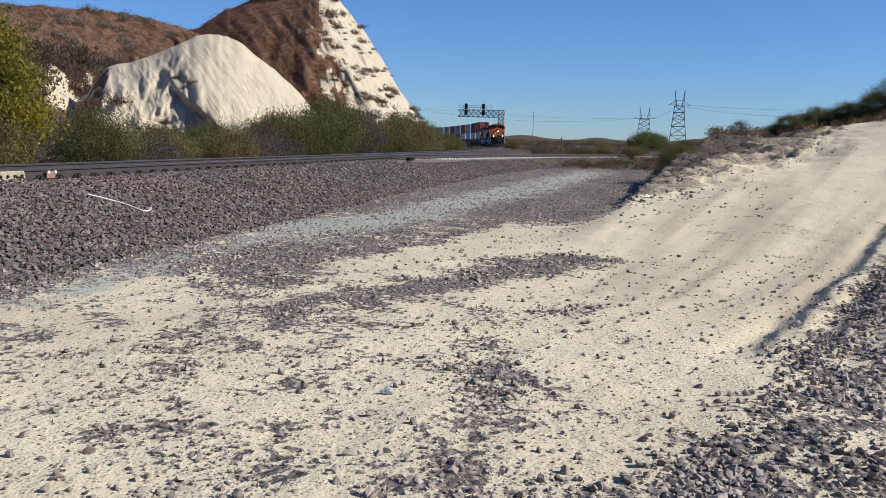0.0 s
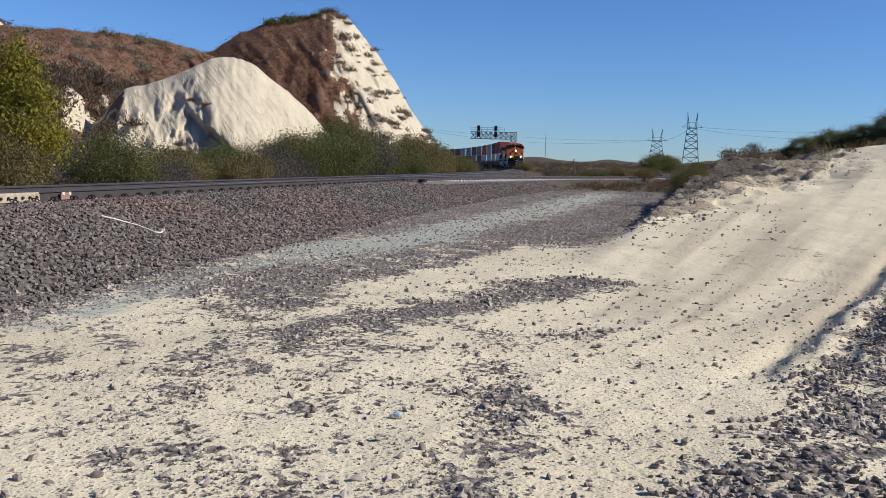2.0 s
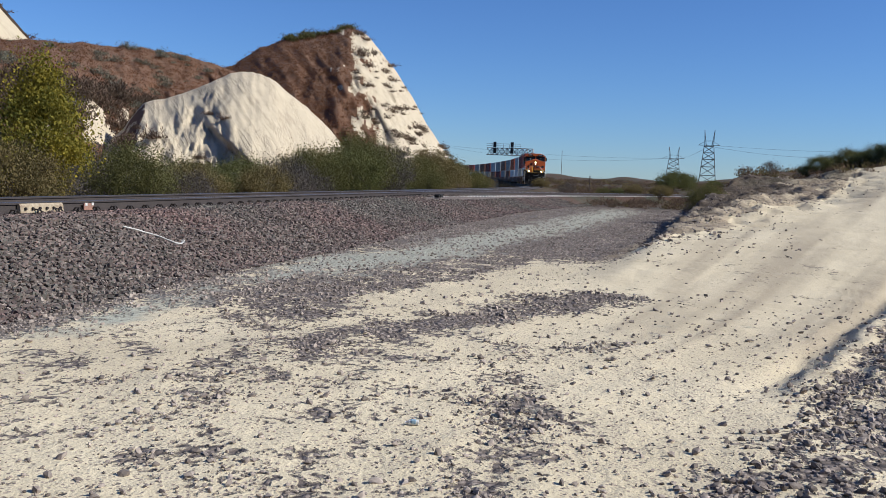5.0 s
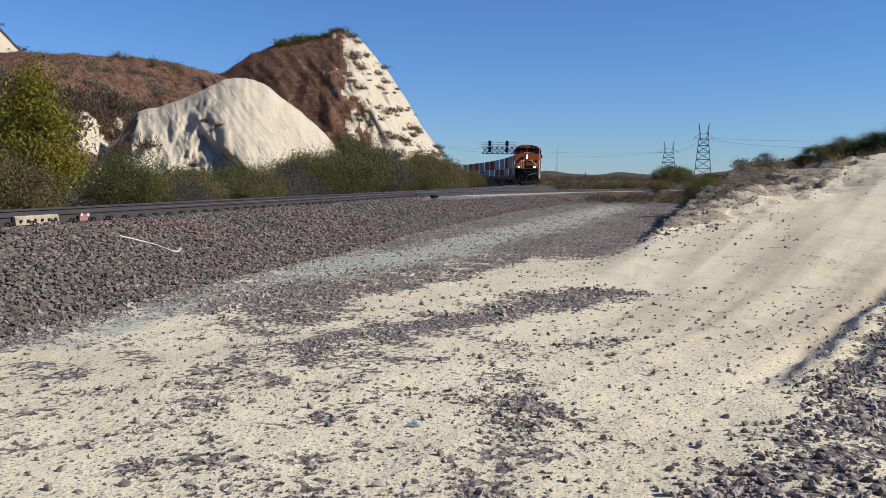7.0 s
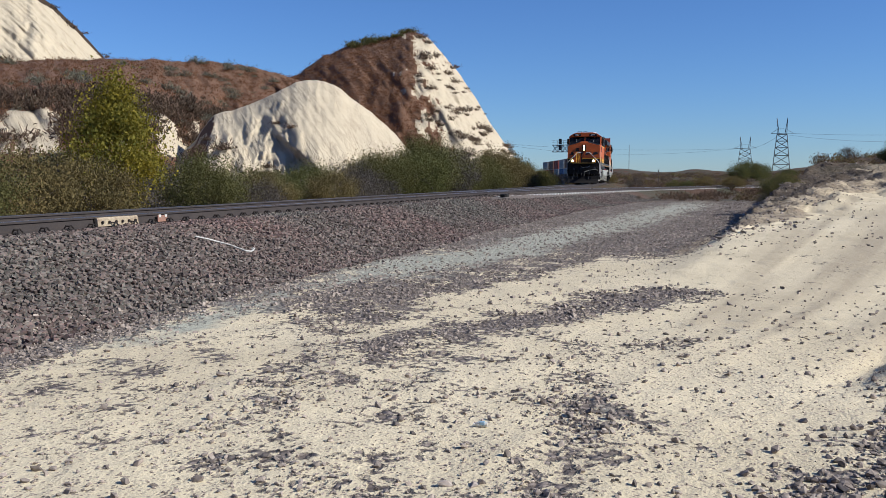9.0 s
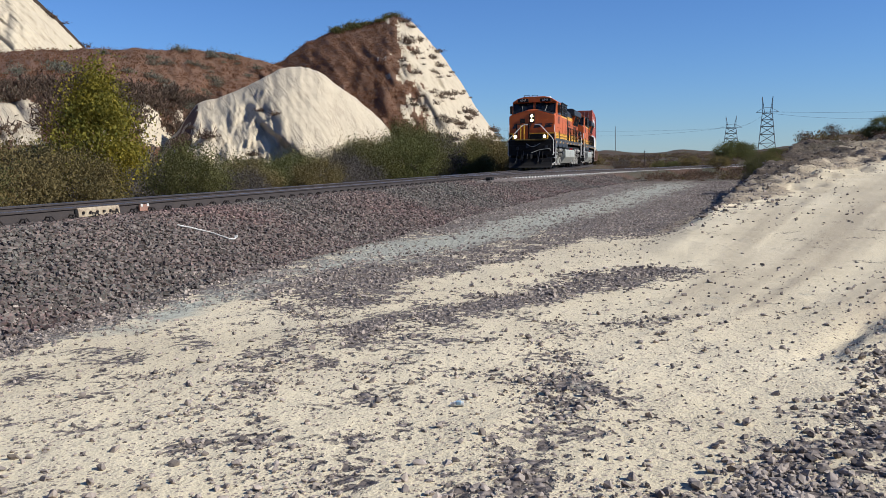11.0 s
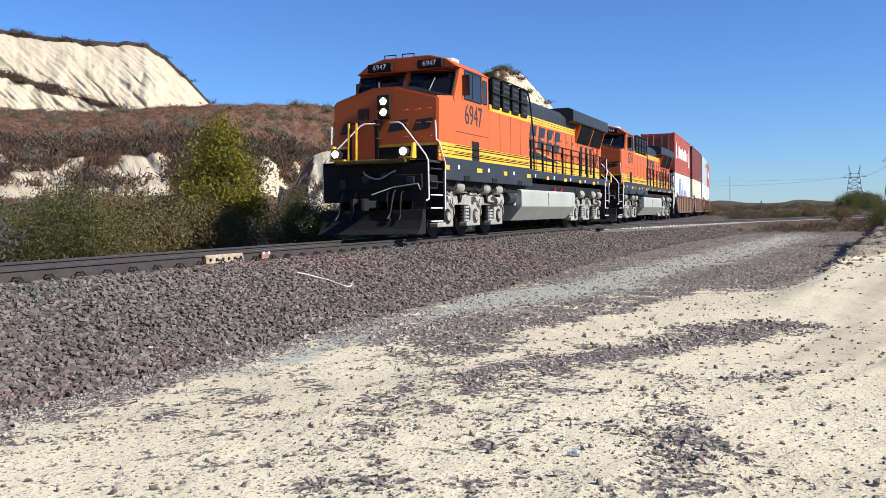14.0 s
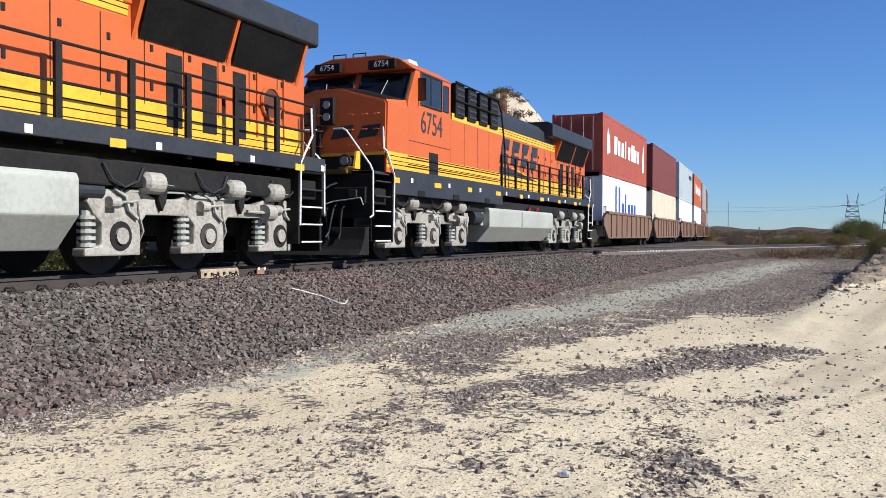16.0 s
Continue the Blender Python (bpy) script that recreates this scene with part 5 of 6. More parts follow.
BLUEMARK = mat("blue_lettering", (0.03, 0.08, 0.40), rough=0.5, bump=0)


def corrugated(bm, x0, x1, y, z0, z1, s):
    """A corrugated side wall of real ribs."""
    n = int((x1 - x0) / 0.14)
    xs = np.linspace(x0, x1, n * 4 + 1)
    low = [0.0, 0.0, 0.036, 0.036]
    prev = None
    for i, x in enumerate(xs):
        yy = y - s * low[i % 4]
        cur = (bm.verts.new((x, yy, z0)), bm.verts.new((x, yy, z1)))
        if prev:
            bm.faces.new((prev[0], cur[0], cur[1], prev[1]) if s < 0 else (prev[1], cur[1], cur[0], prev[0]))
        prev = cur


def container(parent_pose, paint, marks):
    th = new("shipping_container")
    L, Wd, Hh = 12.19, 2.44, 2.88
    bm = B()
    box(bm, 0.06, L - 0.06, -Wd / 2 + 0.05, Wd / 2 - 0.05, 0.12, Hh - 0.04)
    for s in (-1, 1):
        corrugated(bm, 0.16, L - 0.16, s * (Wd / 2 - 0.004), 0.14, Hh - 0.10, s)
    part("shell", bm, PAINTS[paint], th)
    for x in (0.0, L - 0.16):
        for y in (-Wd / 2, Wd / 2 - 0.16):
            part("corner_post", box(B(), x, x + 0.16, y, y + 0.16, 0, Hh, 0.01), PAINTS[paint], th)
    for y in (-Wd / 2, Wd / 2 - 0.1):
        part("side_rail", box(B(), 0.1, L - 0.1, y, y + 0.1, Hh - 0.12, Hh), PAINTS[paint], th)
        part("side_rail", box(B(), 0.1, L - 0.1, y, y + 0.1, 0.0, 0.15), PAINTS[paint], th)
    for x in (0.012, L - 0.03):
        d = part("door", box(B(), x - 0.012, x + 0.03, -Wd / 2 + 0.15, Wd / 2 - 0.15, 0.16, Hh - 0.13, 0.01), PAINTS[paint], th)
        if x < 1:
            for y in (-0.75, -0.3, 0.3, 0.75):
                bm = B()
                rod(bm, (x - 0.03, y, 0.18), (x - 0.03, y, Hh - 0.15), 0.018, 6)
                part("lock_rod", bm, STEEL, d)
    y = -Wd / 2 - 0.003
    if marks == "white":
        part("side_mark", solid(B(), [(1.0, 1.0), (1.7, 1.15), (1.55, 1.9), (1.1, 2.3), (0.9, 1.6)], "y", y - 0.003, y), WHITE, th)
        for k, (w, h) in enumerate(((0.75, 0.9), (0.6, 0.75), (0.6, 0.75), (0.35, 0.9), (0.6, 0.7), (0.9, 0.9), (0.6, 0.7), (0.5, 0.7))):
            part("lettering_bar", solid(B(), [(2.6 + k * 0.92, 1.15), (2.6 + k * 0.92 + w, 1.15), (2.66 + k * 0.92 + w, 1.15 + h), (2.66 + k * 0.92, 1.15 + h)], "y", y - 0.003, y), WHITE, th)
        part("side_mark", solid(B(), [(10.6, 0.7), (11.3, 0.8), (11.2, 2.1), (10.9, 2.4), (10.7, 1.5)], "y", y - 0.003, y), WHITE, th)
    elif marks == "blue":
        for k, (w, h) in enumerate(((0.30, 1.6), (0.30, 1.6), (0.55, 0.8), (0.28, 1.3), (0.55, 0.8), (0.55, 0.8), (0.5, 0.8))):
            part("lettering_bar", box(B(), 3.0 + k * 0.85, 3.0 + k * 0.85 + w, y - 0.003, y, 0.9, 0.9 + h), BLUEMARK, th)
    elif marks == "dark":
        part("lettering_bar", box(B(), 8.6, 11.2, y - 0.003, y, 2.0, 2.35), SLATE, th)
    return th


def well_car(last=False):
    """One unit of an articulated well car: end sills, side sills with ribs, floor, trucks."""
    th = new("well_car")
    for s in (-1, 1):
        part("well_side", solid(B(), [(0.5, 1.02), (1.5, 0.42), (13.1, 0.42), (14.1, 1.02), (14.1, 1.32), (13.2, 1.62), (1.4, 1.62), (0.5, 1.32)], "y", min(s * 1.36, s * 1.46), max(s * 1.36, s * 1.46), 0.015), RUST, th)
        part("top_chord", box(B(), 1.3, 13.3, s * 1.42 - 0.09, s * 1.42 + 0.09, 1.58, 1.70, 0.015), RUST, th)
        for k in range(9):
            x = 2.0 + k * 1.32
            part("side_rib", box(B(), x - 0.04, x + 0.04, s * 1.48 - 0.03, s * 1.48 + 0.03, 0.5, 1.58, 0.008), RUST, th)
    part("well_floor", box(B(), 1.4, 13.2, -1.36, 1.36, 0.40, 0.50), BLACK, th)
    for x0, x1 in ((0.0, 1.4), (13.2, 14.6)):
        part("end_platform", box(B(), x0, x1, -1.2, 1.2, 1.02, 1.25, 0.02), BLACK, th)
        bm = B()
        pipe(bm, [((x0 + x1) / 2, -1.4, 0.5), ((x0 + x1) / 2, -1.4, 1.9), ((x0 + x1) / 2 + 0.4, -1.4, 1.9), ((x0 + x1) / 2 + 0.4, -1.4, 0.5)], 0.02, 6)
        part("ladder", bm, SLATE, th)
    tr = part("truck", box(B(), -0.55, 0.55, -0.9, 0.9, 0.55, 0.95, 0.04), BLACK, th)
    for s in (-1, 1):
        part("side_frame", solid(B(), [(-1.15, 0.45), (-0.9, 0.75), (-0.4, 0.85), (0.4, 0.85), (0.9, 0.75), (1.15, 0.45), (0.7, 0.40), (0.4, 0.25), (-0.4, 0.25), (-0.7, 0.40)], "y", min(s * 0.95, s * 1.1), max(s * 0.95, s * 1.1), 0.02), WHEEL, tr)
    sets = []
    for x in (-0.88, 0.88):
        w = wheelset(th, x, 0.46)
        sets.append(w)
    tagged(th, "rust-brown articulated well car carrying stacked containers", "well car", group="well cars of the train")
    return th, sets


lead, lead_sets = locomotive("6947", "orange and yellow diesel locomotive with lit headlights, leading the train")
second, second_sets = locomotive("6754", "orange and yellow diesel locomotive coupled behind the leader")
second_lights = [o for o in second.children_recursive if o.name.split(".")[0] == "lens"]
LENS_OFF = mat("unlit_lens", (0.35, 0.35, 0.33), rough=0.15, bump=0)
for o in second_lights:
    me = o.data.copy()
    me.materials[0] = LENS_OFF
    o.data = me
    o["label"] = "unlit lamp lens"

LOADS = [("red", "white", "white", "blue"), ("maroon", "", "cream", ""), ("pale", "dark", "white", ""), ("orange", "white", "white", ""), ("grey", "", "brown", ""), ("brown", "", "grey", ""), ("grey", "", "maroon", ""), ("pale", "", "brown", ""), ("maroon", "", "grey", ""), ("brown", "", "grey", ""), ("grey", "", "blue", ""), ("red", "", "grey", ""), ("brown", "", "brown", ""), ("grey", "", "maroon", "")]
WORDS = dict(red="red", maroon="dark maroon", cream="cream", white="white", pale="pale blue-grey", orange="orange-red", grey="grey", blue="dark blue", brown="brown")
cars, riders = [], []
base_car, base_sets = well_car()
for i, (up, upm, low, lowm) in enumerate(LOADS):
    car = base_car if i == 0 else copy_thing(base_car, Matrix.Identity(4))
    cars.append(car)
    for paint, marks, z in ((low, lowm, 0.52), (up, upm, 3.44)):
        c = container(None, paint, marks)
        tagged(c, "%s corrugated steel shipping container %s" % (WORDS[paint], "stacked on another container" if z > 2 else "seated in a well car"), "shipping container", group="containers of the train")
        riders.append((c, i, z))


# ---- signals, pylons, pole ----
def lattice(bm, corners_at, levels, r, cross=True):
    """Four legs through the levels, with rings and crossed braces."""
    for a, b in zip(levels, levels[1:]):
        pa, pb = corners_at(a), corners_at(b)
        for k in range(4):
            rod(bm, pa[k], pb[k], r, 4)
            rod(bm, pb[k], pb[(k + 1) % 4], r * 0.7, 4)
            if cross:
                rod(bm, pa[k], pb[(k + 1) % 4], r * 0.6, 4)
                rod(bm, pa[(k + 1) % 4], pb[k], r * 0.6, 4)


def signal_gantry():
    x0, y0 = 240.0, 29.7
    base = float(ground_z(np.array([x0]), np.array([y0]))[0])
    th = new("signal_gantry")
    th.location = (x0, y0, base)
    topz = 10.5 - base
    bm = B()
    lattice(bm, lambda z: [(-0.7, -0.7, z), (-0.7, 0.9, z), (0.7, 0.9, z), (0.7, -0.7, z)], list(np.linspace(0, topz, 9)), 0.085)
    part("mast", bm, STEEL, th)
    bm = B()
    for a in np.arange(0.9, 12.0, 1.4):
        for x in (-0.7, 0.7):
            for z in (topz - 1.9, topz):
                rod(bm, (x, a, z), (x, a + 1.4, z), 0.085, 4)
            rod(bm, (x, a, topz - 1.9), (x, a + 1.4, topz), 0.055, 4)
            rod(bm, (x, a, topz), (x, a + 1.4, topz - 1.9), 0.055, 4)
            rod(bm, (x, a, topz - 1.9), (x, a, topz), 0.055, 4)
    part("arm", bm, STEEL, th)
    bm = B()
    for a in np.arange(2.6, 12.2, 1.6):
        rod(bm, (-0.9, a, topz), (-0.9, a, topz + 1.15), 0.045, 4)
    for z in (topz + 0.6, topz + 1.15):
        rod(bm, (-0.9, 2.6, z), (-0.9, 12.2, z), 0.04, 4)
    part("walkway_rail", bm, STEEL, th)
    for a in (5.0, 9.8):
        for z in (topz - 0.7, topz + 0.9):
            bm = B()
            box(bm, -1.25, -1.05, a - 0.42, a + 0.42, z - 0.75, z + 0.75, 0.09)
            rod(bm, (-1.05, a, z), (-0.8, a, z), 0.12, 8)
            for q in (-0.3, 0.3):
                rod(bm, (-1.25, a, z + q), (-1.5, a, z + q), 0.17, 12)
            part("signal_head", bm, SIGNALBLACK, th)
    tagged(th, "grey lattice cantilever signal gantry with black signal heads", "signal gantry")


signal_gantry()


def pylon(x, y, base, top, wide):
    th = new("transmission_tower")
    th.location = (x, y, base)
    H = top - base
    turn = math.atan2(y, x)
    th.rotation_euler = (0, 0, turn)

    def at(z):
        f = z / H
        w = wide * (0.5 - 0.22 * min(f / 0.70, 1))
        return [(-w * 0.6, -w, z), (-w * 0.6, w, z), (w * 0.6, w, z), (w * 0.6, -w, z)]
    bm = B()
    lattice(bm, at, [0, H * 0.16, H * 0.32, H * 0.46, H * 0.58, H * 0.70], 0.32)
    part("tower_body", bm, TOWERSTEEL, th)
    w = wide * 0.26
    for s in (-1, 1):
        bm = B()
        for dx in (-0.8, 0.8):
            rod(bm, (dx, s * w * 0.6, H * 0.70), (dx * 0.3, s * w * 1.15, H), 0.27, 4)
            rod(bm, (dx, s * w * 1.0, H * 0.70), (dx * 0.3, s * w * 1.15, H), 0.27, 4)
        for q in np.linspace(0.72, 0.95, 5):
            rod(bm, (-0.6, s * w * (0.6 + (q - 0.7) * 1.8), H * q), (0.6, s * w * 1.1, H * (q + 0.04)), 0.10, 4)
        part("peak_horn", bm, TOWERSTEEL, th)
    bm = B()
    rod(bm, (0, -wide * 0.62, H * 0.72), (0, wide * 0.62, H * 0.72), 0.2, 4)
    rod(bm, (0, -w, H * 0.80), (0, w, H * 0.80), 0.16, 4)
    for s in (-1, 1):
        rod(bm, (0, s * wide * 0.62, H * 0.72), (0, s * w * 0.8, H * 0.80), 0.13, 4)
    part("crossarm", bm, TOWERSTEEL, th)
    tagged(th, "grey steel lattice power transmission tower on a far hill", "transmission tower", group="power line towers")
    return th


def polar(az, r):
    return r * math.cos(radians(az)), r * math.sin(radians(az))


TOWERS = []
for az, r, e1, wide in ((-4.15, 860, 3.62, 15.5), (-2.05, 1150, 2.52, 21)):
    x, y = polar(az, r)
    top = 1.53 + r * math.tan(radians(e1))
    base = float(ground_z(np.array([x]), np.array([y]))[0]) - 0.5
    pylon(x, y, base, top, wide)
    TOWERS.append(Vector((x, y, base + (top - base) * 0.72)))


def wires():
    """Sagging conductors between and beyond the towers."""
    th = new("power_lines")
    m = mat("conductor", (0.16, 0.16, 0.17), rough=0.6, bump=0)
    near, far = TOWERS
    beyond = Vector((*polar(-17, 900), 42.0))
    back = Vector((*polar(14, 1250), 52.0))
    for a, b, side, sag in ((near, beyond, -4.5, 3.0), (near, beyond, 4.5, 9.0), (far, back, -6, 6.0), (far, back, 6, 12.0), (near, far, 0.0, 4.0)):
        pts = []
        for k in range(15):
            f = k / 14
            p = a.lerp(b, f)
            pts.append((p.x, p.y + side * (1 - f), p.z - sag * 4 * f * (1 - f)))
        part("wire", pipe(B(), pts, 0.10, 4), m, th)
    tagged(th, "thin dark power lines strung from the towers", "power line")


wires()


def pole(az, r, e1, thick=0.12):
    x, y = polar(az, r)
    z0 = float(ground_z(np.array([x]), np.array([y]))[0])
    th = new("utility_pole")
    th.location = (x, y, z0 - 0.3)
    h = 1.53 + r * math.tan(radians(e1)) - z0
    bm = B()
    rod(bm, (0, 0, 0), (0, 0, h), thick, 8, thick * 0.6)
    part("pole_shaft", bm, BARK, th)
    part("pole_cap", box(B(), -thick, thick, -thick, thick, h, h + 0.15, 0.02), STEEL, th)
    tagged(th, "slender dark pole standing beside the tracks", "pole", group="poles")


pole(3.15, 150, 0.55)
pole(5.0, 420, 2.1, 0.13)


# ---- plants ----
def leaf_cloud(rng, n, w, h, size, clumps, droop=0.5, base=0.12, taper=1.0):
    """Small folded leaves in uneven clumps: centre points on limbs, gaps between."""
    cx = rng.normal(0, 1, (clumps, 3))
    cx /= np.linalg.norm(cx, axis=1)[:, None]
    cx *= rng.uniform(0.35, 1.0, (clumps, 1)) ** 0.6
    cz = base + (1 - base) * (0.5 + 0.5 * cx[:, 2])
    shrink = 1 - (1 - taper) * np.clip((cz - 0.45) / 0.55, 0, 1)
    centre = np.stack([cx[:, 0] * w / 2 * shrink, cx[:, 1] * w / 2 * shrink, cz * h], 1)
    k = rng.integers(0, clumps, n)
    spread = rng.uniform(0.06, 0.17, clumps)[k] * min(w, h)
    p = centre[k] + rng.normal(0, 1, (n, 3)) * spread[:, None] * np.array([0.8, 0.8, 0.8])
    p[:, 2] = np.clip(p[:, 2], 0.02 * h, None)
    d = rng.normal(0, 1, (n, 3))
    d[:, 2] += 1.1
    d /= np.linalg.norm(d, axis=1)[:, None]
    s = np.cross(d, rng.normal(0, 1, (n, 3)))
    s /= np.linalg.norm(s, axis=1)[:, None]
    ln = size * rng.uniform(0.6, 1.5, (n, 1))
    wd = ln * rng.uniform(0.22, 0.4, (n, 1))
    v = np.stack([p - s * wd * 0.2, p + d * ln * 0.5 - s * wd, p + d * ln, p + d * ln * 0.5 + s * wd], 1)
    faces = np.arange(n * 4).reshape(n, 4)
    return v.reshape(-1, 3), faces, centre


def limb(verts, faces, a, b, r0, r1, seg=5):
    a, b = np.asarray(a, float), np.asarray(b, float)
    d = b - a
    d /= np.linalg.norm(d) + 1e-9
    u = np.cross(d, [0.3, 0.9, 0.2])
    u /= np.linalg.norm(u)
    w = np.cross(d, u)
    o = len(verts)
    for c, r in ((a, r0), (b, r1)):
        for k in range(seg):
            t = k * math.tau / seg
            verts.append(c + r * (math.cos(t) * u + math.sin(t) * w))
    for k in range(seg):
        faces.append((o + k, o + (k + 1) % seg, o + seg + (k + 1) % seg, o + seg + k))


def plant(name, w, h, n, size, clumps, material, seed, stems=6, taper=1.0, trunk=0.05):
    rng = np.random.default_rng(seed)
    th = new(name)
    v, f, centre = leaf_cloud(rng, n, w, h, size, clumps, taper=taper)
    crown = sheet("crown", v, f, material, smooth=False)
    crown.parent = th
    tv, tf = [], []
    for k in range(stems):
        root = np.array([rng.uniform(-0.12, 0.12) * w, rng.uniform(-0.12, 0.12) * w, -0.3]) if stems > 2 else np.array([0, 0, -0.3])
        tip = centre[rng.integers(0, clumps)] * 0.75
        mid = (root + tip) / 2 + rng.normal(0, 0.06, 3) * w
        limb(tv, tf, root, mid, trunk, trunk * 0.65)
        limb(tv, tf, mid, tip, trunk * 0.65, trunk * 0.3)
        for q in range(5):
            c = centre[rng.integers(0, clumps)]
            limb(tv, tf, mid + (tip - mid) * rng.uniform(0, 0.9), c, trunk * 0.35, trunk * 0.1, 4)
    st = sheet("branchwork" if stems > 2 else "trunk", tv, tf, BARK, smooth=True)
    st.parent = th
    return th


def at_ground(x, y):
    return float(ground_z(np.array([x]), np.array([y]))[0])


# how high the bush belt stands, bearing by bearing
TOP_AZ = (10, 11.1, 12.6, 14.5, 16.4, 18.2, 20.4, 22.6, 24.4, 26.2, 28.6, 31, 33, 34.6, 40, 45, 60)
TOP_EL = (0.4, 0.9, 1.55, 1.5, 2.0, 2.5, 1.6, 1.1, 0.55, 0.9, 0.5, 1.15, 1.65, 2.1, 2.4, 2.7, 2.8)
KIND_H = (3.6, 3.0, 2.6, 2.6)


def plants():
    kinds = [
        (plant("bush", 4.2, 3.6, 22000, 0.075, 90, LEAF_OLIVE, 1), "dense olive-green willow bush behind the tracks"),
        (plant("bush", 3.8, 3.0, 20000, 0.072, 80, LEAF_GREEN, 2), "dark green leafy bush behind the tracks"),
        (plant("bush", 4.0, 2.6, 18000, 0.072, 80, LEAF_TAN, 3), "dry tan and olive shrub behind the tracks"),
        (plant("bush", 3.4, 2.6, 7000, 0.075, 70, LEAF_GREY, 4, stems=16, trunk=0.03), "bare grey twiggy shrub behind the tracks"),
    ]
    rng = np.random.default_rng(8)
    for row, (yoff, grow) in enumerate(((7.4, 0.80), (10.8, 1.05), (15.0, 1.2))):
        x = 3.0 - row
        while x < 112 - row * 8:
            k = int(rng.choice([0, 0, 0, 1, 2, 2, 2, 3, 3]))
            if abs(x - 30) < 3 and row < 2:
                k = 3
            ob, label = kinds[k]
            y = float(line_main(x)) + yoff + rng.uniform(-1.2, 1.2)
            sc = grow * rng.uniform(0.75, 1.2) * (1.0 + 0.25 * float(smooth01((x - 45) / 25)))
            bearing = math.degrees(math.atan2(y, x))
            if row == 2:
                sc *= 0.8
                if 20 < bearing < 33:
                    x += 2.0
                    continue
            zg = at_ground(x, y)
            rise = math.tan(radians(float(np.interp(bearing, TOP_AZ, TOP_EL)))) * math.hypot(x, y)
            tall = (1.53 + rise * rng.uniform(0.55, 1.12) + rng.uniform(-0.7, 0.15) - zg) / KIND_H[k]
            tall = max(0.35, tall) * (0.85 if row == 2 else 1.0)
            sc = 0.45 * sc + 0.55 * tall
            c = copy_thing(ob, pose(x, y, at_ground(x, y) - 0.05, 0, 0, rng.uniform(0, 360)))
            c.scale = (sc * rng.uniform(0.9, 1.15), sc * rng.uniform(0.9, 1.15), tall)
            tagged(c, label, "bush", group="bushes along the line")
            x += rng.uniform(1.9, 3.2) * (1 + x / 110)
    # bushes on the bank and far flat
    for az, r, s, k in ((-3.9, 38, 0.33, 0), (-3.4, 40, 0.24, 3), (-4.5, 41, 0.22, 2), (-2.3, 210, 1.5, 1), (-2.9, 215, 1.3, 1), (-1.7, 205, 1.2, 1), (-4.6, 200, 0.8, 1), (-9.9, 66, 0.30, 1), (-10.6, 66, 0.42, 1), (-11.4, 68, 0.36, 0), (-12.1, 68, 0.50, 0), (-12.8, 66, 0.42, 1), (-13.6, 68, 0.45, 0), (-14.4, 66, 0.5, 1), (-15.4, 68, 0.6, 1), (-16.4, 66, 0.7, 0), (-17.5, 66, 0.7, 1), (-7.9, 78, 0.45, 3), (4.6, 118, 0.6, 3), (6.3, 120, 0.5, 2), (1.4, 100, 0.4, 1), (2.3, 104, 0.35, 0), (-1.4, 92, 0.5, 2), (0.3, 96, 0.45, 2)):
        x, y = polar(az, r)
        ob, label = kinds[k]
        c = copy_thing(ob, pose(x, y, at_ground(x, y) - 0.05, 0, 0, rng.uniform(0, 360)))
        c.scale = (s * 1.2, s * 1.2, s)
        tagged(c, label.replace("behind the tracks", "on the open slope"), "bush", group="bushes on the slope")
    for ob, label in kinds:
        for o in (*ob.children_recursive, ob):
            bpy.data.objects.remove(o)
    tree = plant("cottonwood_tree", 2.9, 5.1, 24000, 0.085, 130, LEAF_GOLD, 12, stems=2, taper=0.35, trunk=0.14)
    x, y = polar(37.6, 29.5)
    tree.location = (x, y, at_ground(x, y) - 0.1)
    tagged(tree, "young cottonwood with yellowing autumn leaves behind the track", "tree")


plants()


def tufts(name, label, hillside, material, count, size, seed, pick, blades=9, spread=0.3, length=1.0):
    """Low scrub clumps over a slope, as one object."""
    verts, A, t, slots = hillside
    rng = np.random.default_rng(seed)
    ii, jj = np.where(pick(A[:-1, :-1], t[:-1, :-1], slots))
    q = rng.integers(0, len(ii), count)
    base = verts[ii[q], jj[q]] + rng.normal(0, 0.25, (count, 3)) * np.array([1, 1, 0.2])
    n = blades
    sz = size * rng.uniform(0.5, 1.5, (count, 1, 1)) ** 1.3
    d = rng.normal(0, 1, (count, n, 3))
    d[:, :, 2] = np.abs(d[:, :, 2]) + 0.35
    d /= np.linalg.norm(d, axis=2)[:, :, None]
    s = np.cross(d, rng.normal(0, 1, (count, n, 3)))
    s /= np.linalg.norm(s, axis=2)[:, :, None]
    off = rng.normal(0, spread, (count, n, 3)) * np.array([1, 1, 0.6 if length < 0.5 else 0.2])
    off[:, :, 2] = np.abs(off[:, :, 2])
    o = base[:, None, :] + off * sz
    sz = sz * length
    v = np.stack([o - s * sz * 0.13, o + s * sz * 0.13, o + d * sz * 1.0 + s * sz * 0.05, o + d * sz * 1.0 - s * sz * 0.05], 2).reshape(-1, 3)
    ob = sheet(name, v, np.arange(len(v)).reshape(-1, 4), material, smooth=False)
    return tagged(ob, label, "scrub", kind="stuff")


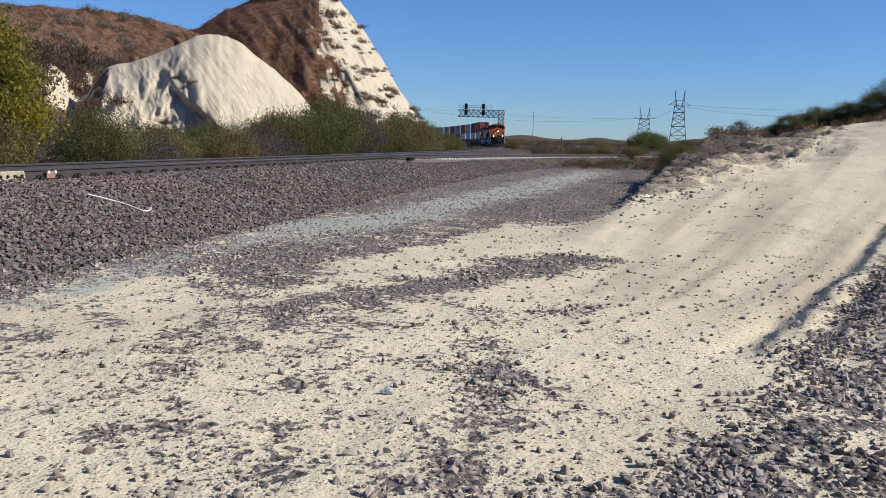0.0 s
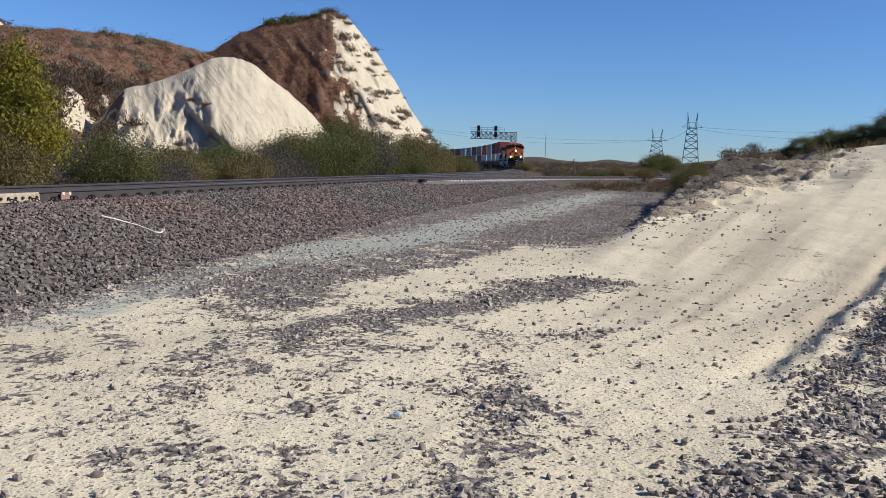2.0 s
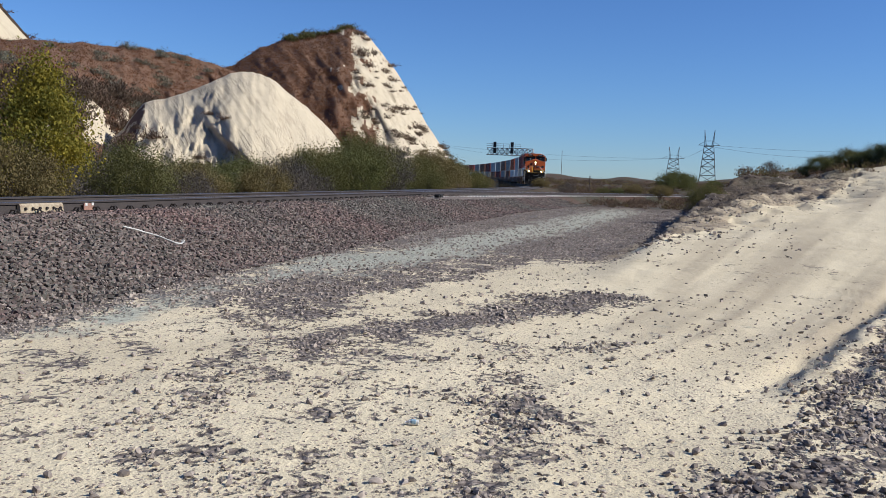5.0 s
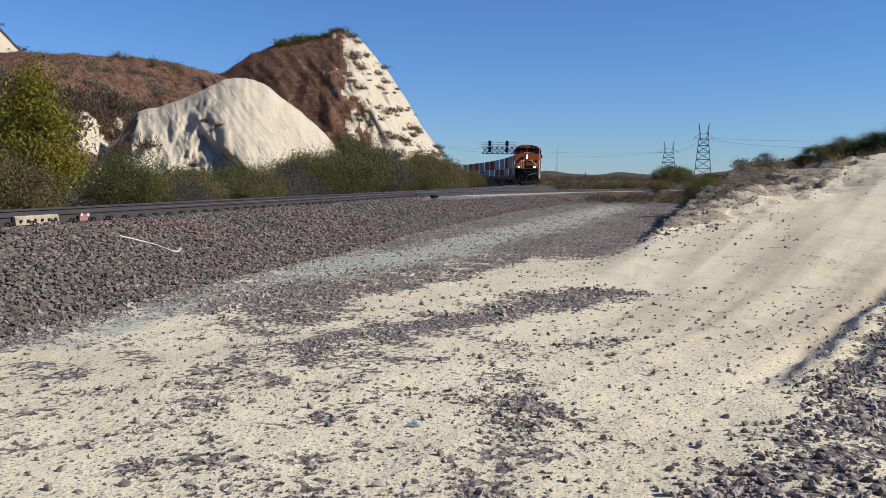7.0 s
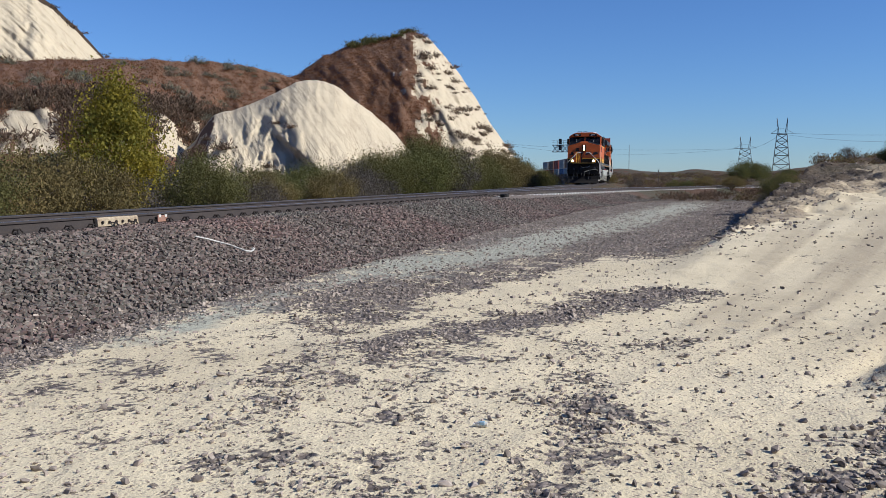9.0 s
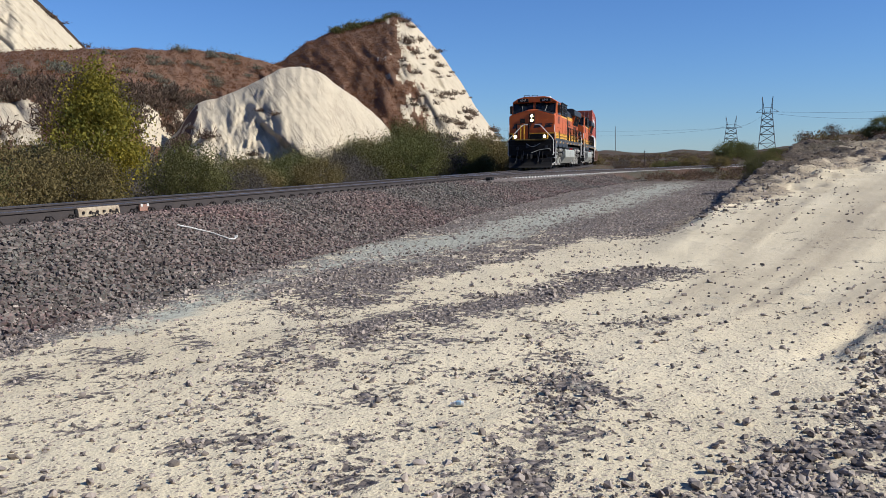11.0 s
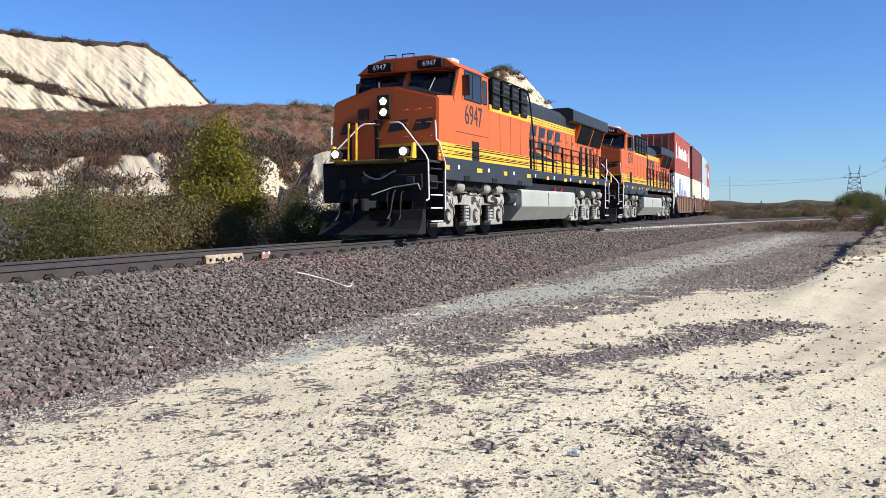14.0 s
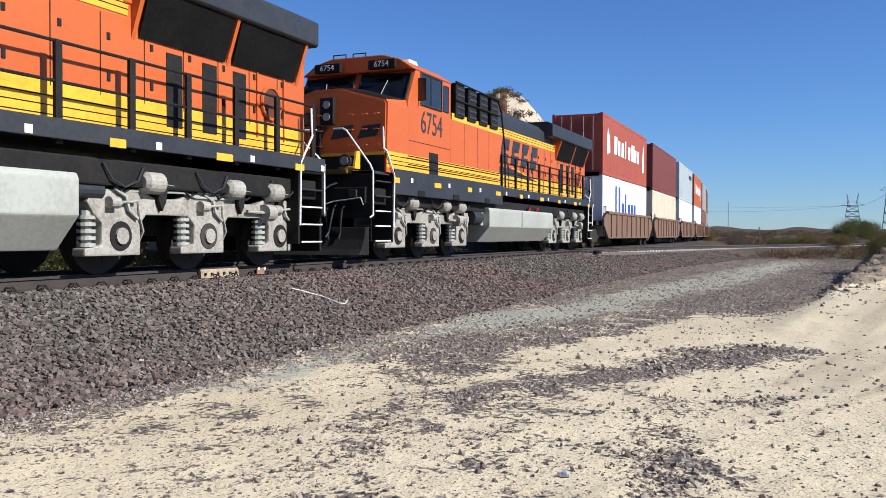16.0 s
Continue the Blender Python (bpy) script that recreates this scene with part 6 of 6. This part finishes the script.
brown0 = lambda A, t, s: (s == 0) & (t > 0.1) & (t < 0.995)
tufts("hill_scrub", "rust-brown buckwheat scrub over the ridge", H_RIDGE, SCRUB, 15000, 0.55, 1, brown0, 18, 0.28, 0.20)
tufts("hill_scrub", "rust-brown scrub over the peak's slope", H_PEAK, SCRUB, 12000, 0.55, 2, brown0, 18, 0.28, 0.20)
tufts("hill_brush", "grey-green sage brush dotted over the ridge", H_RIDGE, SAGE, 420, 1.1, 3, brown0, 150, 0.26, 0.17)
tufts("hill_brush", "dark shrubs along the crest of the peak", H_PEAK, LEAF_OLIVE, 26, 1.5, 4, lambda A, t, s: (t > 0.95) & (t < 0.999) & (A > 19) & (A < 23.5), 190, 0.26, 0.17)
tufts("cliff_brush", "dark shrubs clinging to the sandstone face", H_PEAK, DARKBRUSH, 130, 1.2, 5, lambda A, t, s: (s == 1) & (t > 0.05) & (t < 0.97), 150, 0.26, 0.18)
tufts("cliff_brush", "dark shrubs on the rim and band of the cliff", H_CLIFF, DARKBRUSH, 900, 1.3, 6, lambda A, t, s: (s == 1) & (t < 0.985), 80, 0.26, 0.2)
tufts("crag_brush", "a few dark shrubs on the pale outcrop", H_CRAG, DARKBRUSH, 9, 1.3, 7, lambda A, t, s: (t > 0.15) & (t < 0.75) & (A > 26.5), 260, 0.27, 0.16)
tufts("dark_brush", "dark brown dry brush at the foot of the ridge", H_RIDGE, DARKBRUSH, 520, 1.7, 8, lambda A, t, s: (t > 0.24) & (t < 0.56) & (s == 0) & (A > 31), 130, 0.27, 0.17)


def bank_scrub(label, material, seed, n, k=70):
    """Low twiggy clumps over the far flat."""
    rng = np.random.default_rng(seed)
    az, r = radians(1) * rng.uniform(-17, 9, n), rng.uniform(58, 330, n)
    x, y = r * np.cos(az), r * np.sin(az)
    ok = (np.abs(y - line_main(x)) > 4) & (np.abs(y - line_side(x)) > 3)
    x, y = x[ok], y[ok]
    o = np.stack([x, y, ground_z(x, y)], 1)[:, None, :]
    n = len(x)
    sz = rng.uniform(0.3, 0.9, (n, 1, 1)) * (1 + r[ok][:, None, None] / 300)
    d = rng.normal(0, 1, (n, k, 3))
    d[:, :, 2] = np.abs(d[:, :, 2]) + 0.3
    d /= np.linalg.norm(d, axis=2)[:, :, None]
    s = np.cross(d, rng.normal(0, 1, (n, k, 3)))
    s /= np.linalg.norm(s, axis=2)[:, :, None]
    off = rng.normal(0, 0.30, (n, k, 3)) * np.array([1, 1, 0.7])
    off[:, :, 2] = np.abs(off[:, :, 2])
    o = o + off * sz
    sz = sz * 0.2
    v = np.stack([o - s * sz * 0.14, o + s * sz * 0.14, o + d * sz + s * sz * 0.06, o + d * sz - s * sz * 0.06], 2).reshape(-1, 3)
    tagged(sheet("slope_scrub", v, np.arange(len(v)).reshape(-1, 4), material, smooth=False), label, "scrub", kind="stuff")


bank_scrub("low dry tan scrub over the far flat", LEAF_TAN, 31, 700)
bank_scrub("low dark brown brush over the far flat", DARKBRUSH, 32, 2400)


# ---- stones ----
def stone_shapes(rng, count=14, fine=False):
    """Broken stones: blocky shards, or rounder ones with more faces for those that lie near."""
    if fine:
        bm = bmesh.new()
        bmesh.ops.create_icosphere(bm, subdivisions=1, radius=0.9)
        base = np.array([v.co[:] for v in bm.verts])
        tri = np.array([[v.index for v in f.verts] for f in bm.faces])
        bm.free()
    else:
        base = np.array([(i, j, k) for i in (-1, 1) for j in (-1, 1) for k in (-1, 1)]) * 0.6
        tri = np.array([(0, 1, 3), (0, 3, 2), (4, 6, 7), (4, 7, 5), (0, 4, 5), (0, 5, 1), (2, 3, 7), (2, 7, 6), (0, 2, 6), (0, 6, 4), (1, 5, 7), (1, 7, 3)])
    shapes = []
    for _ in range(count):
        p = base * rng.uniform(0.80, 1.15, (len(base), 1)) + rng.normal(0, 0.10, (len(base), 3))
        if fine:
            for _c in range(3):
                nrm = rng.normal(0, 1, 3)
                nrm /= np.linalg.norm(nrm)
                p = p - np.outer(np.clip(p @ nrm - rng.uniform(0.35, 0.6), 0, None), nrm)
        shapes.append(p * np.array([1.1, rng.uniform(0.6, 0.95), rng.uniform(0.40, 0.72)]))
    return shapes, tri


def stone_field(name, label, x, y, size, material, seed, sink=0.3, fine=False):
    rng = np.random.default_rng(seed)
    shapes, tri = stone_shapes(rng, fine=fine)
    n = len(x)
    z = ground_z(x, y)
    kind = rng.integers(0, len(shapes), n)
    S = np.array(shapes)[kind]
    q = rng.normal(0, 1, (n, 4))
    q[:, 1:3] *= 0.22
    q /= np.linalg.norm(q, axis=1)[:, None]
    w, a, b, c = q.T
    Rm = np.stack([1 - 2 * (b * b + c * c), 2 * (a * b - c * w), 2 * (a * c + b * w), 2 * (a * b + c * w), 1 - 2 * (a * a + c * c), 2 * (b * c - a * w), 2 * (a * c - b * w), 2 * (b * c + a * w), 1 - 2 * (a * a + b * b)], 1).reshape(n, 3, 3)
    V = np.einsum("nij,nkj->nki", Rm, S) * size[:, None, None]
    V = V + np.stack([x, y, z + size * (0.55 - sink)], 1)[:, None, :]
    k = S.shape[1]
    F = (tri[None] + (np.arange(n) * k)[:, None, None]).reshape(-1, 3)
    ob = sheet(name, V.reshape(-1, 3), F, material, smooth=False)
    return tagged(ob, label, "stones", kind="stuff")


def ballast():
    rng = np.random.default_rng(77)
    n = 90000
    x = 1.5 + 60 * rng.uniform(0, 1, n) ** 1.7
    d = rng.uniform(-4.3, 2.0, n)
    ref = np.where((x > 29) & (d < -0.9), line_side(x), line_main(x))
    y = ref + d
    keep = rng.uniform(0, 1, n) < np.where(x < 24, 1.0, 0.75) * np.where(d > -0.8, 0.35, 1.0)
    keep &= ~((np.abs(np.abs(y - line_main(x)) - 0.753) < 0.10) & (x < 40))
    keep &= ~((np.abs(np.abs(y - line_side(x)) - 0.753) < 0.12) & (x > 34))
    keep &= ~((y - line_side(x) < -1.15) & (y - line_side(x) > -1.9) & (x > 34) & (x < 74))
    x, y = x[keep], y[keep]
    size = rng.uniform(0.026, 0.052, len(x)) * (1 + np.clip(x - 14, 0, 60) / 60)
    stone_field("ballast", "crushed purple-grey ballast stone on the track bed", x, y, size, BALLAST, 5, sink=0.15)


ballast()


def near_stones():
    """The ballast stones that lie nearest, one by one."""
    rng = np.random.default_rng(202)
    shapes, tri = stone_shapes(rng, 8, True)
    meshes = []
    for s in shapes:
        me = bpy.data.meshes.new("stone")
        me.from_pydata([tuple(p) for p in s], [], [tuple(int(c) for c in f) for f in tri])
        me.materials.append(BALLAST)
        meshes.append(me)
    for i in range(300):
        x, y = rng.uniform(5.0, 9.5), 10.26 - rng.uniform(2.4, 3.9)
        s = rng.uniform(0.03, 0.062)
        o = new("stone", meshes[i % 8])
        o.parent = track_main
        o.matrix_basis = Matrix.LocRotScale((x, y, at_ground(x, y) + s * 0.6), Euler((rng.uniform(-0.6, 0.6), rng.uniform(-0.6, 0.6), rng.uniform(0, 6))), (s, s, s))


near_stones()


def scatter():
    rng = np.random.default_rng(99)
    n = 430000
    r = 1.8 + 56 * rng.uniform(0, 1, n) ** 2.3
    az = np.radians(rng.uniform(-26, 62, n))
    x, y = r * np.cos(az), r * np.sin(az)
    g = gravel_zone(x, y)
    clump = fbm(x * 1.1, y * 1.1, 55) - 0.5
    keep = rng.uniform(0, 1, n) < np.clip((g - 0.30) * 1.5 + clump * 1.0, 0.05, 1.0)
    keep &= (line_main(x) - y > 3.6)
    keep &= rng.uniform(0, 1, n) > 0.72 * np.clip(fines_zone(x, y), 0, 1) * smooth01((x - 9) / 4)
    v = bank_side(x, y)
    keep &= ~((v > 0.3) & (x > 13) & (rng.uniform(0, 1, n) < np.where((v < 3.4) & (x > 17), 0.25, 0.95)))
    x, y, g, r = x[keep], y[keep], g[keep], r[keep]
    size = rng.lognormal(-4.66, 0.56, len(x)) * (1 + 0.03 * r) * np.where(g < 0.3, 1.15, 1.0)
    heap = smooth01((-(y + 0.35) - (x - 6.0) * 0.40) / 0.8) * smooth01((14 - x) / 3)
    size = size * (1 + 0.75 * heap * rng.uniform(0.1, 1.2, len(x)))
    size = np.clip(size, 0.006, 0.042)
    near = (r < 9.5) & (size > 0.008)
    stone_field("loose_gravel", "loose purple-grey stones scattered on pale sand", x[near], y[near], size[near], GRAVELROCK, 6, fine=True)
    stone_field("loose_gravel", "small grey gravel strewn over the sandy flat", x[~near], y[~near], size[~near], GRAVELROCK, 7)


scatter()


def rubble():
    rng = np.random.default_rng(64)
    n = 4200
    x = 17 + 42 * rng.uniform(0, 1, n) ** 1.1
    v = bank_width(x) * (0.5 + 0.35 * rng.normal(0, 1, n))
    y = 1.2 - (v * 34.4 + 5.0 * (x - 12)) / 34.0
    keep = rng.uniform(0, 1, n) < smooth01((x - 16) / 8) * 0.2 + 1.6 * np.clip(fbm(x * 0.5, y * 0.8, 91) - 0.35, 0, 1)
    keep &= np.abs(line_side(x) - y) > 4
    x, y = x[keep], y[keep]
    size = np.clip(rng.lognormal(-3.6, 0.5, len(x)), 0.015, 0.08)
    stone_field("rubble", "brown-grey rubble on the eroded bank", x, y, size, GRAVELROCK, 66)


rubble()


def big_stones():
    """Single fist-sized stones lying about on the flat."""
    rng = np.random.default_rng(123)
    shapes, tri = stone_shapes(rng, 6, True)
    meshes = []
    for s in shapes:
        me = bpy.data.meshes.new("rock")
        me.from_pydata([tuple(p) for p in s], [], [tuple(int(c) for c in f) for f in tri])
        me.materials.append(GRAVELROCK)
        meshes.append(me)
    spots = [(5.43, 3.7), (10.12, 2.03), (18.9, -1.5), (6.75, -0.2), (6.9, 3.6), (7.4, 1.1), (9.0, -1.2), (7.9, -0.9), (8.4, 0.2), (12.5, -1.6)]
    while len(spots) < 160:
        r, a = rng.uniform(3.5, 14), radians(1) * rng.uniform(-14, 45)
        x, y = r * math.cos(a), r * math.sin(a)
        if y < 6.2:
            spots.append((x, y))
    for i, (x, y) in enumerate(spots):
        o = new("rock", meshes[i % 6])
        s = rng.uniform(0.012, 0.032)
        o.matrix_basis = Matrix.LocRotScale((x, y, at_ground(x, y) + s * 0.30), Euler((rng.uniform(-0.3, 0.3), rng.uniform(-0.3, 0.3), rng.uniform(0, 6))), (s * 1.1, s, s))
        tagged(o, "fist-sized purple-grey stone lying on sand", "stone", group="single stones")


big_stones()


# ---- litter and pipe ----
def litter():
    x, y = 5.14, 1.34
    th = new("crushed_bottle")
    th.matrix_basis = pose(x, y, at_ground(x, y) + 0.018, 0, 0, 100) @ Matrix.Diagonal((0.48, 0.48, 0.48, 1))
    bm = B()
    rod(bm, (-0.09, 0, 0), (0.03, 0, 0), 0.035, 12), rod(bm, (0.03, 0, 0), (0.07, 0, 0.0), 0.035, 12, 0.014)
    part("bottle_body", bm, mat("cloudy_plastic", (0.62, 0.62, 0.58), rough=0.3, bump=0), th)
    part("bottle_label", box(B(), -0.06, 0.01, -0.037, 0.037, -0.01, 0.038, 0.012), mat("blue_label", (0.24, 0.36, 0.44), rough=0.5, bump=0), th)
    bm = B()
    rod(bm, (0.07, 0, 0), (0.09, 0, 0), 0.015, 10)
    part("cap", bm, WHITE, th)
    tagged(th, "crushed clear plastic bottle with a blue label on sand", "bottle")
    th = new("white_conduit")
    pts = []
    for k in range(-5, 25):
        f = k / 24
        x = 12.42 + 0.34 * f + 0.05 * math.sin(f * 5.0)
        y = 7.82 - 0.72 * f
        if f > 0.8:
            x += (f - 0.8) * 0.9
            y += (f - 0.8) ** 2 * 4.0
        pts.append((x, y, at_ground(x, y) + 0.055))
    part("tube", pipe(B(), pts, 0.013, 8), PVC, th)
    bm = B()
    rod(bm, pts[-1], (pts[-1][0] + 0.05, pts[-1][1] + 0.02, pts[-1][2]), 0.03, 8)
    part("end_collar", bm, PVC, th)
    tagged(th, "bent white plastic conduit lying on the ballast slope", "conduit")
    return th


litter()


# ---- the train's run ----
SPEED = 12.56


def track_point(s):
    """Place and heading on the main line, s metres along from x = 0."""
    return np.interp(s, TS, TX), np.interp(s, TS, TY), np.interp(s, TS, TH)


TX = np.linspace(-60, 640, 7001)
TY = line_main(TX)
TS = np.concatenate([[0], np.cumsum(np.hypot(np.diff(TX), np.diff(TY)))]) - 60.0
TH = np.arctan(np.gradient(TY, TX))


def front_at(t):
    return 37.35 - SPEED * (t - 12.5)


def vehicle_pose(s, a, b, lift=0.0):
    """A vehicle whose front is at s and whose trucks stand a and b metres behind it."""
    xa, ya, _ = track_point(s + a)
    xb, yb, _ = track_point(s + b)
    h = math.atan2(yb - ya, xb - xa)
    return pose(xa - a * math.cos(h), ya - a * math.sin(h), RAIL_TOP + lift, 0, 0, math.degrees(h))


def motions():
    steps = [k * 0.5 for k in range(33)]
    for ob, off in ((lead, 0.0), (second, 22.3)):
        walk(ob, [(t, vehicle_pose(front_at(t) + off, 4.8, 17.6)) for t in steps])
    for i, car in enumerate(cars):
        walk(car, [(t, vehicle_pose(front_at(t) + 45.6 + i * 14.6, 0.0, 14.6)) for t in steps])
    for c, i, z in riders:
        walk(c, [(t, vehicle_pose(front_at(t) + 45.6 + i * 14.6, 0.0, 14.6, z) @ Matrix.Translation((1.2, 0, 0))) for t in steps])
    # rolling wheels
    ticks = [k / 30 for k in range(481)]
    for sets, r in ((lead_sets + second_sets, WHEEL_R),):
        turn = [math.degrees(SPEED * t / r) for t in ticks]
        for w in sets:
            x, y, z = w.location
            walk(w, [(t, pose(x, y, z, 0, -a, 0)) for t, a in zip(ticks, turn)])


motions()
